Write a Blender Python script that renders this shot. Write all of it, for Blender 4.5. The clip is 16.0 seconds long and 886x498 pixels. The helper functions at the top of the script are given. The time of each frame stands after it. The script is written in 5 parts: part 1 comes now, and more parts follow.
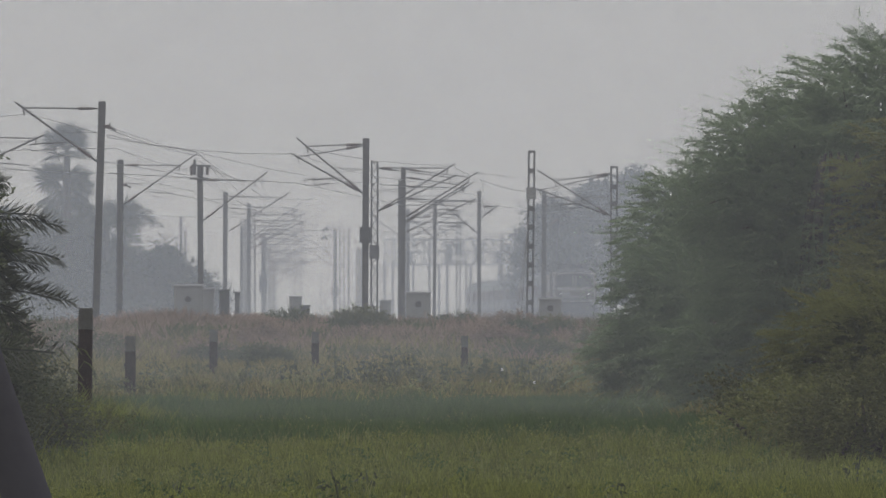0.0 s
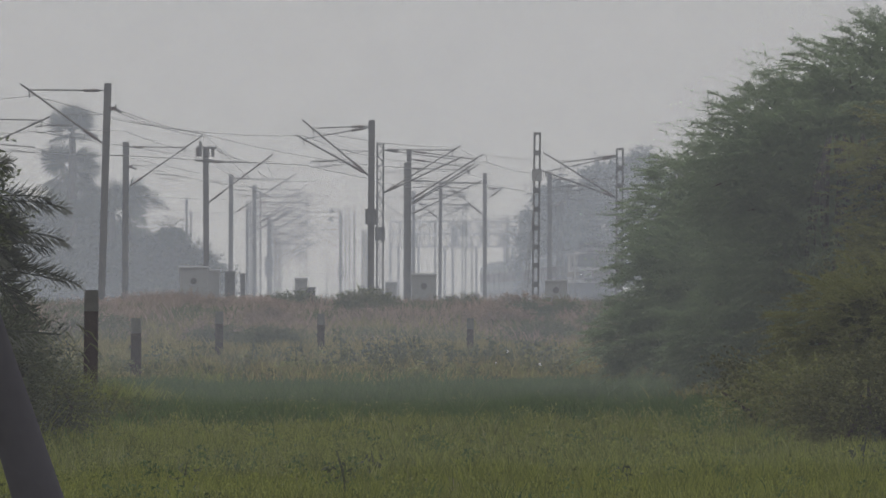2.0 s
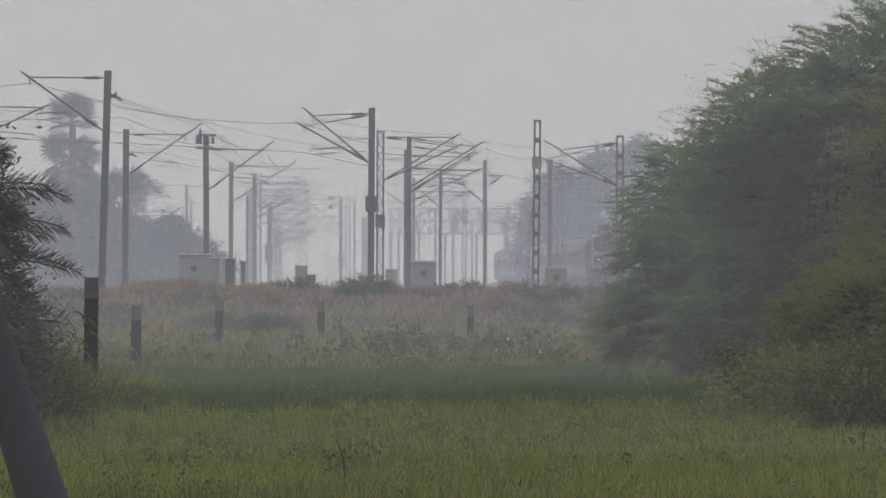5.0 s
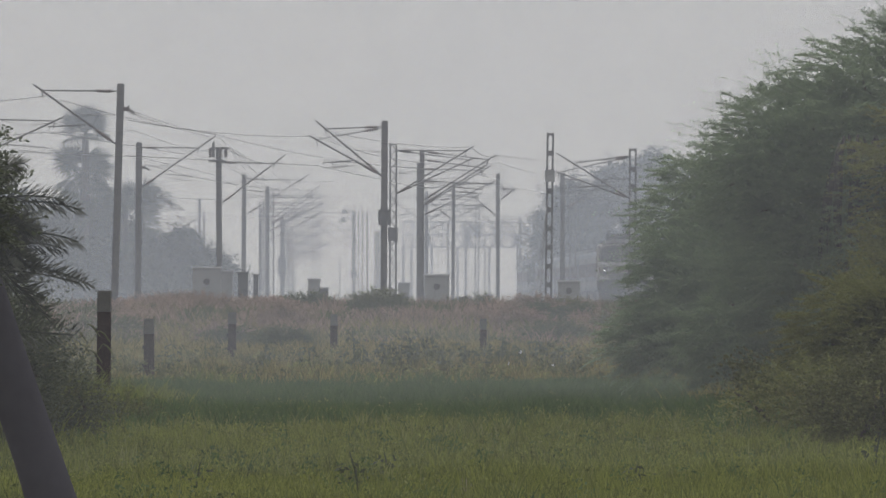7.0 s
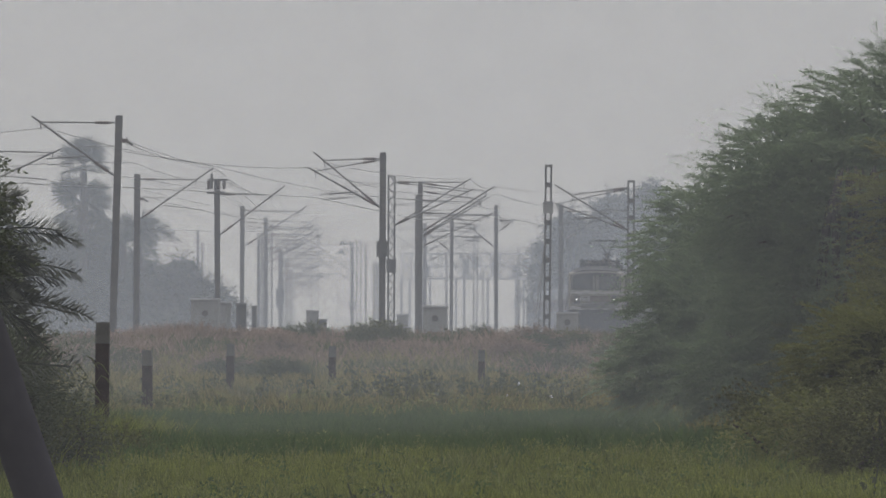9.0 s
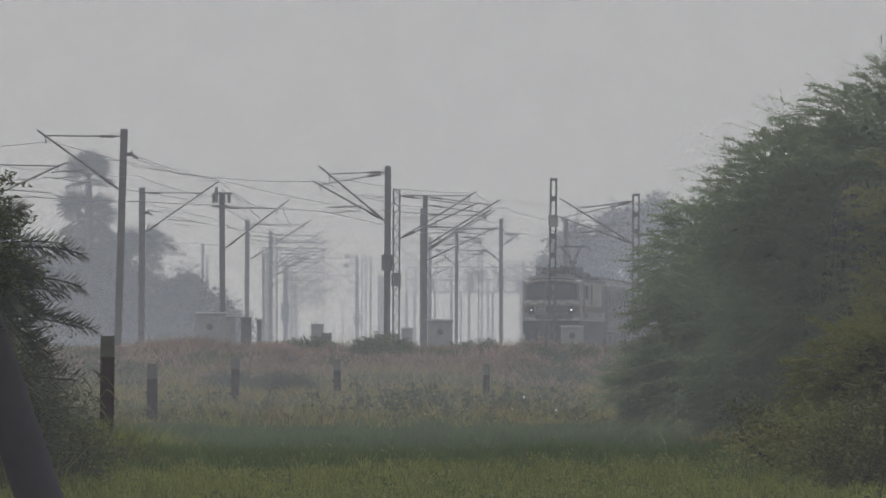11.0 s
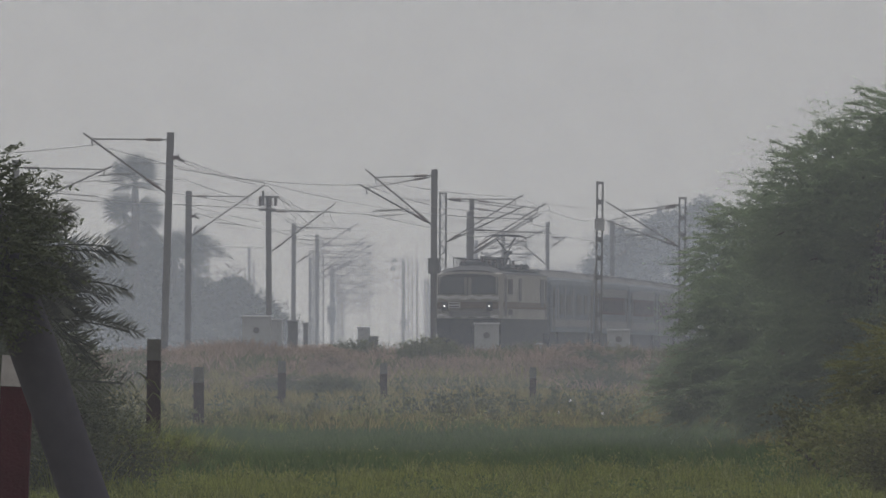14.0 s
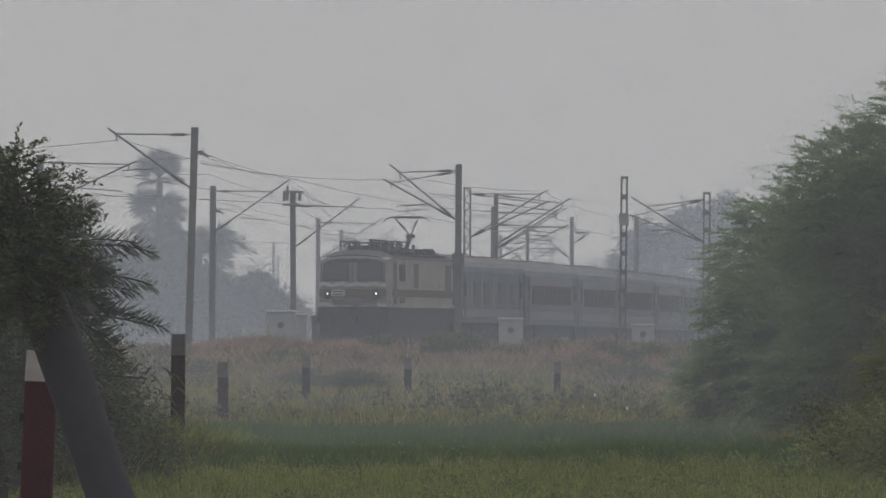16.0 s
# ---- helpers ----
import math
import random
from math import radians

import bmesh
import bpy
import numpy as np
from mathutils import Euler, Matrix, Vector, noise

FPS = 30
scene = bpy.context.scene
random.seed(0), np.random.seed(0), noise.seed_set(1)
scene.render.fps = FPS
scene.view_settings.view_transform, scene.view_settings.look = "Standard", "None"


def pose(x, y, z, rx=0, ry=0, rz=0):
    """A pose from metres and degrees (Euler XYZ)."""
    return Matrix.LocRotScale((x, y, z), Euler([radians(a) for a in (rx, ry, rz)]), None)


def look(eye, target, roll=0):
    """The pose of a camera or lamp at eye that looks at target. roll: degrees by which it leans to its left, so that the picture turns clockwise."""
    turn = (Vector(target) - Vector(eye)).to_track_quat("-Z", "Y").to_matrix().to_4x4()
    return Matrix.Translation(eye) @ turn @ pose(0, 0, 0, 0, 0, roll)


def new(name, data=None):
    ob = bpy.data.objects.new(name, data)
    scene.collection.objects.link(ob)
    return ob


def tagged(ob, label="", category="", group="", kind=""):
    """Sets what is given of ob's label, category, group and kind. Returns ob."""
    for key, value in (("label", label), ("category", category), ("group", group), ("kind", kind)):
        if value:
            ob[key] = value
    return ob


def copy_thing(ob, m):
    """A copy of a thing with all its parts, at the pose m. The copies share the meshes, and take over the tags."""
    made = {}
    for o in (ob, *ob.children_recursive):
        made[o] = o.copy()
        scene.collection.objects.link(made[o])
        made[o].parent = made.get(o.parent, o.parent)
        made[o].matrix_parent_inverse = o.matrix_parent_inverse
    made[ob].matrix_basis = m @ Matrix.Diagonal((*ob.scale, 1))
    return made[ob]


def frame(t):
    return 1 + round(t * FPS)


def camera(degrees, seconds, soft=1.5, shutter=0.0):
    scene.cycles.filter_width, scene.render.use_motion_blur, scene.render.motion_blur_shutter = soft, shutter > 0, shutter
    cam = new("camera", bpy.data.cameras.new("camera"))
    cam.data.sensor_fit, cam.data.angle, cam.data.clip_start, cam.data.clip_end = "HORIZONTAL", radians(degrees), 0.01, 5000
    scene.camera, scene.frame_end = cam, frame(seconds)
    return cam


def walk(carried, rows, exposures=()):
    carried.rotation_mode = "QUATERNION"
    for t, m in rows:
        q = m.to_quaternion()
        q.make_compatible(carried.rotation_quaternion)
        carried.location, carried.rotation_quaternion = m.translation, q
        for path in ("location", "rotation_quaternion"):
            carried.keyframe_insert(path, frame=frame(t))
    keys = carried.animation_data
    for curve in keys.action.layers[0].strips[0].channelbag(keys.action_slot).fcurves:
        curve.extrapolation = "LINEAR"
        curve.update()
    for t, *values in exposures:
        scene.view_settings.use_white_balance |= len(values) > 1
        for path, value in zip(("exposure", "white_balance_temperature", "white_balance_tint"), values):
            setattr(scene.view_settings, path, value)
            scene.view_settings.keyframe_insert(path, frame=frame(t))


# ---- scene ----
EYE = 1.5
FOV = 4.277
BASE = 0.325
# seconds, turn to the left and upward tilt in degrees of the hand-held long lens
SWAY = [
    (0.0, 0.0, 0.0), (0.5, 0.001, -0.0246), (1.0, 0.0136, -0.0491), (1.5, 0.0246, -0.0464), (2.0, 0.0273, -0.0873),
    (2.5, 0.03, -0.1173), (3.0, 0.0218, -0.1119), (3.5, 0.0164, -0.15), (4.0, 0.0218, -0.161), (4.2, 0.0235, -0.158),
    (6.3, 0.0437, -0.0982), (6.5, 0.0491, -0.0709), (7.0, 0.09, -0.0846), (7.5, 0.15, -0.0682), (8.0, 0.1446, 0.0355),
    (8.5, 0.0846, 0.06), (9.0, 0.0818, 0.0682), (9.2, 0.0764, 0.0873), (11.3, 0.123, 0.142), (11.5, 0.1391, 0.15),
    (12.0, 0.18, 0.1746), (12.5, 0.2292, 0.2073), (13.0, 0.2592, 0.1828), (13.5, 0.3001, 0.1828), (14.0, 0.3301, 0.15),
    (14.5, 0.3301, 0.12), (15.0, 0.3601, 0.1255), (15.5, 0.4038, 0.1037), (16.0, 0.4475, 0.1255),
]
cam = camera(FOV, 16.0, soft=1.5)
walk(cam, [(t, pose(0, 0, EYE, 90 + BASE + up, 0, left)) for t, left, up in SWAY],
     exposures=[(0.0, -0.1), (3.0, -0.09), (4.0, 0.0), (7.0, 0.05), (8.0, 0.02), (9.0, -0.1), (12.5, -0.12), (13.0, -0.18), (14.5, -0.2), (16.0, -0.19)])

# ---- light: a hazy overcast morning ----
SKY = 0.325
world = bpy.data.worlds.new("hazy_sky")
scene.world = world
world.use_nodes = True
wn, wl = world.node_tree.nodes, world.node_tree.links
wn.clear()
coord = wn.new("ShaderNodeTexCoord")
sep = wn.new("ShaderNodeSeparateXYZ")
wl.new(coord.outputs["Generated"], sep.inputs[0])
up_part = wn.new("ShaderNodeMath"); up_part.operation = "MAXIMUM"; up_part.inputs[1].default_value = 0.0
wl.new(sep.outputs["Z"], up_part.inputs[0])
rise = wn.new("ShaderNodeMath"); rise.operation = "MULTIPLY_ADD"
rise.inputs[1].default_value = 3.2 * SKY; rise.inputs[2].default_value = SKY
wl.new(up_part.outputs[0], rise.inputs[0])
# brighter towards the veiled sun, duller opposite to it
ahead = wn.new("ShaderNodeMath"); ahead.operation = "MULTIPLY_ADD"
ahead.inputs[1].default_value, ahead.inputs[2].default_value = 0.12, 0.88
wl.new(sep.outputs["Y"], ahead.inputs[0])
glow = wn.new("ShaderNodeMath"); glow.operation = "MULTIPLY"
wl.new(rise.outputs[0], glow.inputs[0]); wl.new(ahead.outputs[0], glow.inputs[1])
tint = wn.new("ShaderNodeMix"); tint.data_type = "RGBA"; tint.blend_type = "MULTIPLY"
tint.inputs["Factor"].default_value = 1.0
wl.new(glow.outputs[0], tint.inputs["A"])
tint.inputs["B"].default_value = (1.034, 1.0, 0.983, 1)
sky = wn.new("ShaderNodeTexSky")
sky.sky_type, sky.sun_disc = "NISHITA", False
sky.sun_elevation, sky.sun_rotation = radians(52), radians(-25)
sky.dust_density, sky.air_density = 4.0, 1.0
low = wn.new("ShaderNodeVectorMath"); low.operation = "SCALE"; low.inputs["Scale"].default_value = 0.06
wl.new(sky.outputs[0], low.inputs[0])
both = wn.new("ShaderNodeMix"); both.data_type = "RGBA"
both.inputs["Factor"].default_value = 0.1
wl.new(tint.outputs["Result"], both.inputs["A"])
wl.new(low.outputs[0], both.inputs["B"])
bg = wn.new("ShaderNodeBackground")
wl.new(both.outputs["Result"], bg.inputs["Color"])
wout = wn.new("ShaderNodeOutputWorld")
wl.new(bg.outputs[0], wout.inputs[0])
sun_data = bpy.data.lights.new("sun", "SUN")
sun_data.energy, sun_data.angle, sun_data.color = 1.2, radians(20), (1.0, 0.95, 0.88)
sun = new("sun", sun_data)
sun.matrix_world = look((-90, 190, 270), (0, 0, 0))
scene.cycles.transparent_max_bounces = 32


# ---- materials ----
def material(name, color, rough=0.8, metal=0.0, spread=0.25, scale=4.0, fine=40.0, bump=0.0, island=0.0, single=0.0, through_light=0.0, second=None, patchy=0.0):
    """A rough surface with a coarse and a fine variation; island varies joined pieces, single varies whole objects."""
    m = bpy.data.materials.new(name)
    m.use_nodes = True
    n, l = m.node_tree.nodes, m.node_tree.links
    b = n["Principled BSDF"]
    b.inputs["Roughness"].default_value, b.inputs["Metallic"].default_value = rough, metal
    if rough > 0.75:
        b.inputs["Specular IOR Level"].default_value = 0.15
    tc = n.new("ShaderNodeTexCoord")
    n1 = n.new("ShaderNodeTexNoise"); n1.inputs["Scale"].default_value = scale; n1.inputs["Detail"].default_value = 4
    n2 = n.new("ShaderNodeTexNoise"); n2.inputs["Scale"].default_value = fine; n2.inputs["Detail"].default_value = 2
    for k in (n1, n2):
        l.new(tc.outputs["Object"], k.inputs["Vector"])
    add = n.new("ShaderNodeMath"); add.operation = "MULTIPLY_ADD"; add.inputs[1].default_value = 0.4
    l.new(n2.outputs["Fac"], add.inputs[0]); l.new(n1.outputs["Fac"], add.inputs[2])
    last = add.outputs[0]
    if island or single:
        src = n.new("ShaderNodeNewGeometry").outputs["Random Per Island"] if island else n.new("ShaderNodeObjectInfo").outputs["Random"]
        a2 = n.new("ShaderNodeMath"); a2.operation = "MULTIPLY_ADD"; a2.inputs[1].default_value = island or single
        l.new(src, a2.inputs[0]); l.new(last, a2.inputs[2])
        last = a2.outputs[0]
    rng = n.new("ShaderNodeMapRange")
    rng.inputs["From Min"].default_value, rng.inputs["From Max"].default_value = 0.35 + patchy, 1.05 + (island or single) - patchy
    l.new(last, rng.inputs["Value"])
    mix = n.new("ShaderNodeMix"); mix.data_type = "RGBA"
    l.new(rng.outputs["Result"], mix.inputs["Factor"])
    dark = [c * (1 - spread) for c in color]
    light = second if second else [min(1, c * (1 + spread)) for c in color]
    mix.inputs["A"].default_value, mix.inputs["B"].default_value = (*dark, 1), (*light, 1)
    l.new(mix.outputs["Result"], b.inputs["Base Color"])
    if bump:
        bp = n.new("ShaderNodeBump"); bp.inputs["Strength"].default_value = bump; bp.inputs["Distance"].default_value = 0.02
        l.new(n2.outputs["Fac"], bp.inputs["Height"]); l.new(bp.outputs[0], b.inputs["Normal"])
    if through_light:
        t = n.new("ShaderNodeBsdfTranslucent")
        l.new(mix.outputs["Result"], t.inputs["Color"])
        ms = n.new("ShaderNodeMixShader"); ms.inputs[0].default_value = through_light
        l.new(b.outputs[0], ms.inputs[1]); l.new(t.outputs[0], ms.inputs[2])
        l.new(ms.outputs[0], n["Material Output"].inputs["Surface"])
    return m


def glowing(name, color, strength):
    m = bpy.data.materials.new(name)
    m.use_nodes = True
    b = m.node_tree.nodes["Principled BSDF"]
    b.inputs["Base Color"].default_value = (*color, 1)
    b.inputs["Emission Color"].default_value = (*color, 1)
    b.inputs["Emission Strength"].default_value = strength
    return m


def haze_material(name, density, low_density, top, fade, low_top, color):
    """Thin drifting mist: lets most light pass and scatters the rest; thins out with height, thicker low down."""
    m = bpy.data.materials.new(name)
    m.use_nodes = True
    n, l = m.node_tree.nodes, m.node_tree.links
    n.clear()
    tc = n.new("ShaderNodeTexCoord")
    sp = n.new("ShaderNodeSeparateXYZ"); l.new(tc.outputs["Object"], sp.inputs[0])
    hi = n.new("ShaderNodeMapRange"); hi.interpolation_type = "SMOOTHSTEP"
    hi.inputs["From Min"].default_value, hi.inputs["From Max"].default_value = top, fade
    hi.inputs["To Min"].default_value, hi.inputs["To Max"].default_value = density, 0.0
    l.new(sp.outputs["Z"], hi.inputs["Value"])
    lo = n.new("ShaderNodeMapRange"); lo.interpolation_type = "SMOOTHSTEP"
    lo.inputs["From Min"].default_value, lo.inputs["From Max"].default_value = 0.3, low_top
    lo.inputs["To Min"].default_value, lo.inputs["To Max"].default_value = low_density, 0.0
    l.new(sp.outputs["Z"], lo.inputs["Value"])
    nz = n.new("ShaderNodeTexNoise"); nz.inputs["Scale"].default_value = 0.12; nz.inputs["Detail"].default_value = 3
    l.new(tc.outputs["Object"], nz.inputs["Vector"])
    nr = n.new("ShaderNodeMapRange"); nr.inputs["To Min"].default_value, nr.inputs["To Max"].default_value = 0.75, 1.25
    l.new(nz.outputs["Fac"], nr.inputs["Value"])
    s = n.new("ShaderNodeMath"); s.operation = "ADD"; l.new(hi.outputs[0], s.inputs[0]); l.new(lo.outputs[0], s.inputs[1])
    f = n.new("ShaderNodeMath"); f.operation = "MULTIPLY"; l.new(s.outputs[0], f.inputs[0]); l.new(nr.outputs[0], f.inputs[1])
    d = n.new("ShaderNodeBsdfDiffuse"); d.inputs["Color"].default_value = (*color, 1)
    t = n.new("ShaderNodeBsdfTranslucent"); t.inputs["Color"].default_value = (*color, 1)
    dt = n.new("ShaderNodeMixShader"); dt.inputs[0].default_value = 0.75
    l.new(d.outputs[0], dt.inputs[1]); l.new(t.outputs[0], dt.inputs[2])
    tr = n.new("ShaderNodeBsdfTransparent")
    ms = n.new("ShaderNodeMixShader")
    l.new(f.outputs[0], ms.inputs[0]); l.new(tr.outputs[0], ms.inputs[1]); l.new(dt.outputs[0], ms.inputs[2])
    o = n.new("ShaderNodeOutputMaterial"); l.new(ms.outputs[0], o.inputs["Surface"])
    return m


SOIL = material("soil", (0.11, 0.095, 0.06), 0.95, spread=0.35, scale=0.3, fine=6, bump=0.4)
BALLAST = material("ballast", (0.16, 0.15, 0.14), 0.9, spread=0.4, scale=3, fine=25, bump=0.6)
GRASS = material("field_grass", (0.062, 0.088, 0.02), 0.7, spread=0.45, scale=0.25, fine=2.0, island=0.6, through_light=0.4, second=(0.25, 0.285, 0.065), patchy=0.15)
PALE_GRASS = material("pale_seed_grass", (0.1, 0.13, 0.04), 0.8, spread=0.4, scale=0.6, fine=2.0, island=0.6, through_light=0.35, second=(0.27, 0.29, 0.12), patchy=0.15)
CROP = material("crop_leaf", (0.045, 0.088, 0.026), 0.7, spread=0.4, scale=0.2, fine=2.0, island=0.5, through_light=0.35, second=(0.1, 0.155, 0.05), patchy=0.1)
DRY = material("dry_grass", (0.12, 0.125, 0.042), 0.85, spread=0.45, scale=0.4, fine=1.0, island=0.6, through_light=0.3, second=(0.31, 0.27, 0.1), patchy=0.27)
WEED = material("bank_weed", (0.125, 0.112, 0.074), 0.85, spread=0.4, scale=0.35, fine=1.0, island=0.4, through_light=0.25, second=(0.4, 0.275, 0.21), patchy=0.18)
SHRUB = material("shrub_leaf", (0.042, 0.058, 0.028), 0.7, spread=0.4, scale=0.6, fine=3, island=0.25, through_light=0.2, second=(0.09, 0.11, 0.05))
FEATHER = material("thorn_leaf", (0.128, 0.188, 0.108), 0.75, spread=0.3, scale=0.5, fine=2, island=0.25, through_light=0.5, second=(0.27, 0.345, 0.205))
BANK_LEAF = material("bank_shrub_leaf", (0.065, 0.08, 0.045), 0.85, spread=0.3, scale=0.5, fine=2, island=0.3, through_light=0.25, second=(0.14, 0.155, 0.09))
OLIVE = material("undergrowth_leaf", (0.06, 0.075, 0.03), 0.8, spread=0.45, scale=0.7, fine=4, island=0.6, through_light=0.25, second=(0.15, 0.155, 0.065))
# yellower than the undergrowth leaf, with sunlight put into its lighter colour
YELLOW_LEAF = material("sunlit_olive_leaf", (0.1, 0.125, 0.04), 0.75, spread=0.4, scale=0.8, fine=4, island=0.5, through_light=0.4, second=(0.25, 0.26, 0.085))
TRUNK = material("grey_bark", (0.062, 0.06, 0.074), 0.95, spread=0.2, scale=2, fine=14, bump=0.2)
CREEPER = material("dead_frond_brown", (0.07, 0.064, 0.066), 0.9, spread=0.4, scale=2, fine=10, island=0.4)
PALM = material("palm_leaf", (0.021, 0.027, 0.015), 0.6, spread=0.3, scale=1.0, fine=8, island=0.4, through_light=0.1, second=(0.045, 0.052, 0.027))
FAR_LEAF = material("far_leaf", (0.042, 0.05, 0.03), 0.85, spread=0.2, scale=0.2, fine=1, island=0.1)
BARK = material("bark", (0.06, 0.048, 0.04), 0.95, spread=0.35, scale=5, fine=40, bump=0.6)
STEEL = material("mast_steel", (0.08, 0.08, 0.086), 0.6, 0.2, spread=0.3, scale=1.2, fine=20, bump=0.1, second=(0.12, 0.112, 0.112))
TUBE = material("cantilever_tube", (0.09, 0.085, 0.085), 0.5, 0.4, spread=0.25, scale=3, fine=30)
WIRE = material("wire", (0.07, 0.065, 0.06), 0.5, 0.5, spread=0.2)
PORCELAIN = material("insulator_brown", (0.06, 0.035, 0.03), 0.3, spread=0.2)
CABINET = material("cabinet_paint", (0.27, 0.28, 0.29), 0.6, spread=0.15, scale=2, fine=20, single=0.2)
CABINET_DARK = material("dark_box_paint", (0.1, 0.1, 0.105), 0.85, spread=0.2)
POST_GREY = material("post_weathered_top", (0.1, 0.098, 0.096), 0.9, spread=0.3, scale=5, fine=40, bump=0.3)
POST_BROWN = material("post_faded_red", (0.034, 0.022, 0.022), 0.9, spread=0.4, scale=5, fine=40, bump=0.4)
POST_RED = material("post_red_paint", (0.046, 0.007, 0.012), 0.8, spread=0.35, scale=6, fine=40, bump=0.3)
POST_WHITE = material("post_white_paint", (0.32, 0.31, 0.31), 0.75, spread=0.3, scale=8, fine=50, bump=0.2)
RAIL = material("rail_steel", (0.2, 0.15, 0.12), 0.4, 0.7, spread=0.3)
SLEEPER = material("sleeper_concrete", (0.3, 0.29, 0.27), 0.9, spread=0.2)
CREAM = material("loco_cream_paint", (0.25, 0.24, 0.225), 0.85, spread=0.28, scale=0.9, fine=6)
STRIPE = material("loco_stripe_paint", (0.1, 0.075, 0.055), 0.85, spread=0.2)
BLACK = material("underframe_black", (0.026, 0.026, 0.029), 0.85, spread=0.3, scale=2)
ROOF = material("train_roof_grey", (0.16, 0.16, 0.165), 0.85, spread=0.2, scale=0.6)
GLASS = material("dark_glass", (0.03, 0.035, 0.04), 0.15, spread=0.1)
TINTED = material("dusty_tinted_glass", (0.03, 0.022, 0.026), 0.85, spread=0.2)
ROOF_DARK = material("loco_roof_dark", (0.045, 0.045, 0.05), 0.85, spread=0.3, scale=1.5)
COACH = material("coach_grey_blue", (0.11, 0.125, 0.145), 0.85, spread=0.12, scale=0.5, fine=5)
COACH_PALE = material("coach_pale_band", (0.16, 0.165, 0.175), 0.85, spread=0.12)
COACH_RED = material("coach_red_panel", (0.05, 0.02, 0.024), 0.85, spread=0.15)
WAVE_PAINT = material("loco_pale_paint", (0.42, 0.42, 0.42), 0.85, spread=0.2)
LAMP = glowing("headlight_glass", (1.0, 0.97, 0.9), 4.0)
BRIDGE = material("bridge_steel", (0.3, 0.31, 0.34), 0.7, spread=0.2)
FEATHERS = material("bird_feathers", (0.02, 0.02, 0.022), 0.7, spread=0.2)
FLOWER = material("white_flower", (0.75, 0.73, 0.72), 0.8, spread=0.1)


# ---- mesh helpers ----
class Build:
    """Collects boxes, tubes and blades into one mesh."""

    def __init__(self):
        self.v, self.f, self.n = [], [], 0

    def put(self, verts, faces):
        self.v.append(np.asarray(verts, float).reshape(-1, 3))
        self.f.extend([tuple(int(i) + self.n for i in q) for q in faces])
        self.n += len(self.v[-1])
        return self

    def box(self, x, y, z, sx, sy, sz, chamfer=0.0, taper=1.0):
        """A box centred on x, y that stands on z; its upright edges chamfered, its top tapered."""
        hx, hy, c = sx / 2, sy / 2, chamfer
        if c:
            ring = [(-hx + c, -hy), (hx - c, -hy), (hx, -hy + c), (hx, hy - c), (hx - c, hy), (-hx + c, hy), (-hx, hy - c), (-hx, -hy + c)]
        else:
            ring = [(-hx, -hy), (hx, -hy), (hx, hy), (-hx, hy)]
        k = len(ring)
        v = [(x + a, y + b, z) for a, b in ring] + [(x + a * taper, y + b * taper, z + sz) for a, b in ring]
        f = [(i, (i + 1) % k, k + (i + 1) % k, k + i) for i in range(k)] + [tuple(range(k - 1, -1, -1)), tuple(range(k, 2 * k))]
        return self.put(v, f)

    def tube(self, points, radii, sides=6):
        """A round bar through the points."""
        p = [Vector(q) for q in points]
        r = radii if isinstance(radii, (list, tuple)) else [radii] * len(p)
        v, f = [], []
        for i, q in enumerate(p):
            way = (p[min(i + 1, len(p) - 1)] - p[max(i - 1, 0)]).normalized()
            a = way.orthogonal().normalized() if i == 0 else (a - way * a.dot(way)).normalized()
            b = way.cross(a)
            v += [q + r[i] * (math.cos(2 * math.pi * k / sides) * a + math.sin(2 * math.pi * k / sides) * b) for k in range(sides)]
        for i in range(len(p) - 1):
            f += [(i * sides + k, i * sides + (k + 1) % sides, (i + 1) * sides + (k + 1) % sides, (i + 1) * sides + k) for k in range(sides)]
        f += [tuple(range(sides - 1, -1, -1)), tuple((len(p) - 1) * sides + k for k in range(sides))]
        return self.put(v, f)

    def loft(self, rings):
        """Closed rings of equal count, joined and capped."""
        k = len(rings[0])
        v = [q for ring in rings for q in ring]
        f = [(i * k + j, i * k + (j + 1) % k, (i + 1) * k + (j + 1) % k, (i + 1) * k + j) for i in range(len(rings) - 1) for j in range(k)]
        f += [tuple(range(k - 1, -1, -1)), tuple((len(rings) - 1) * k + j for j in range(k))]
        return self.put(v, f)

    def mesh(self, name, mat, smooth=False):
        me = bpy.data.meshes.new(name)
        me.from_pydata(np.concatenate(self.v).tolist(), [], self.f)
        me.materials.append(mat)
        if smooth:
            me.shade_smooth()
        me.update()
        return me


def part(name, b, mat, parent, label="", smooth=False):
    ob = new(name, b.mesh(name, mat, smooth))
    ob.parent = parent
    return tagged(ob, label)


def thing(name, label, category, group="", m=None):
    ob = new(name)
    ob.empty_display_size = 0.2
    if m is not None:
        ob.matrix_basis = m
    return tagged(ob, label, category, group)


def raw(name, verts, faces, mat):
    """One object from arrays of points and of faces with equal corners."""
    k = faces.shape[1]
    me = bpy.data.meshes.new(name)
    me.vertices.add(len(verts)); me.vertices.foreach_set("co", verts.astype(np.float32).ravel())
    me.loops.add(faces.size); me.loops.foreach_set("vertex_index", faces.astype(np.int32).ravel())
    me.polygons.add(len(faces)); me.polygons.foreach_set("loop_start", np.arange(0, faces.size, k, dtype=np.int32))
    me.update(calc_edges=True)
    me.materials.append(mat)
    return new(name, me)


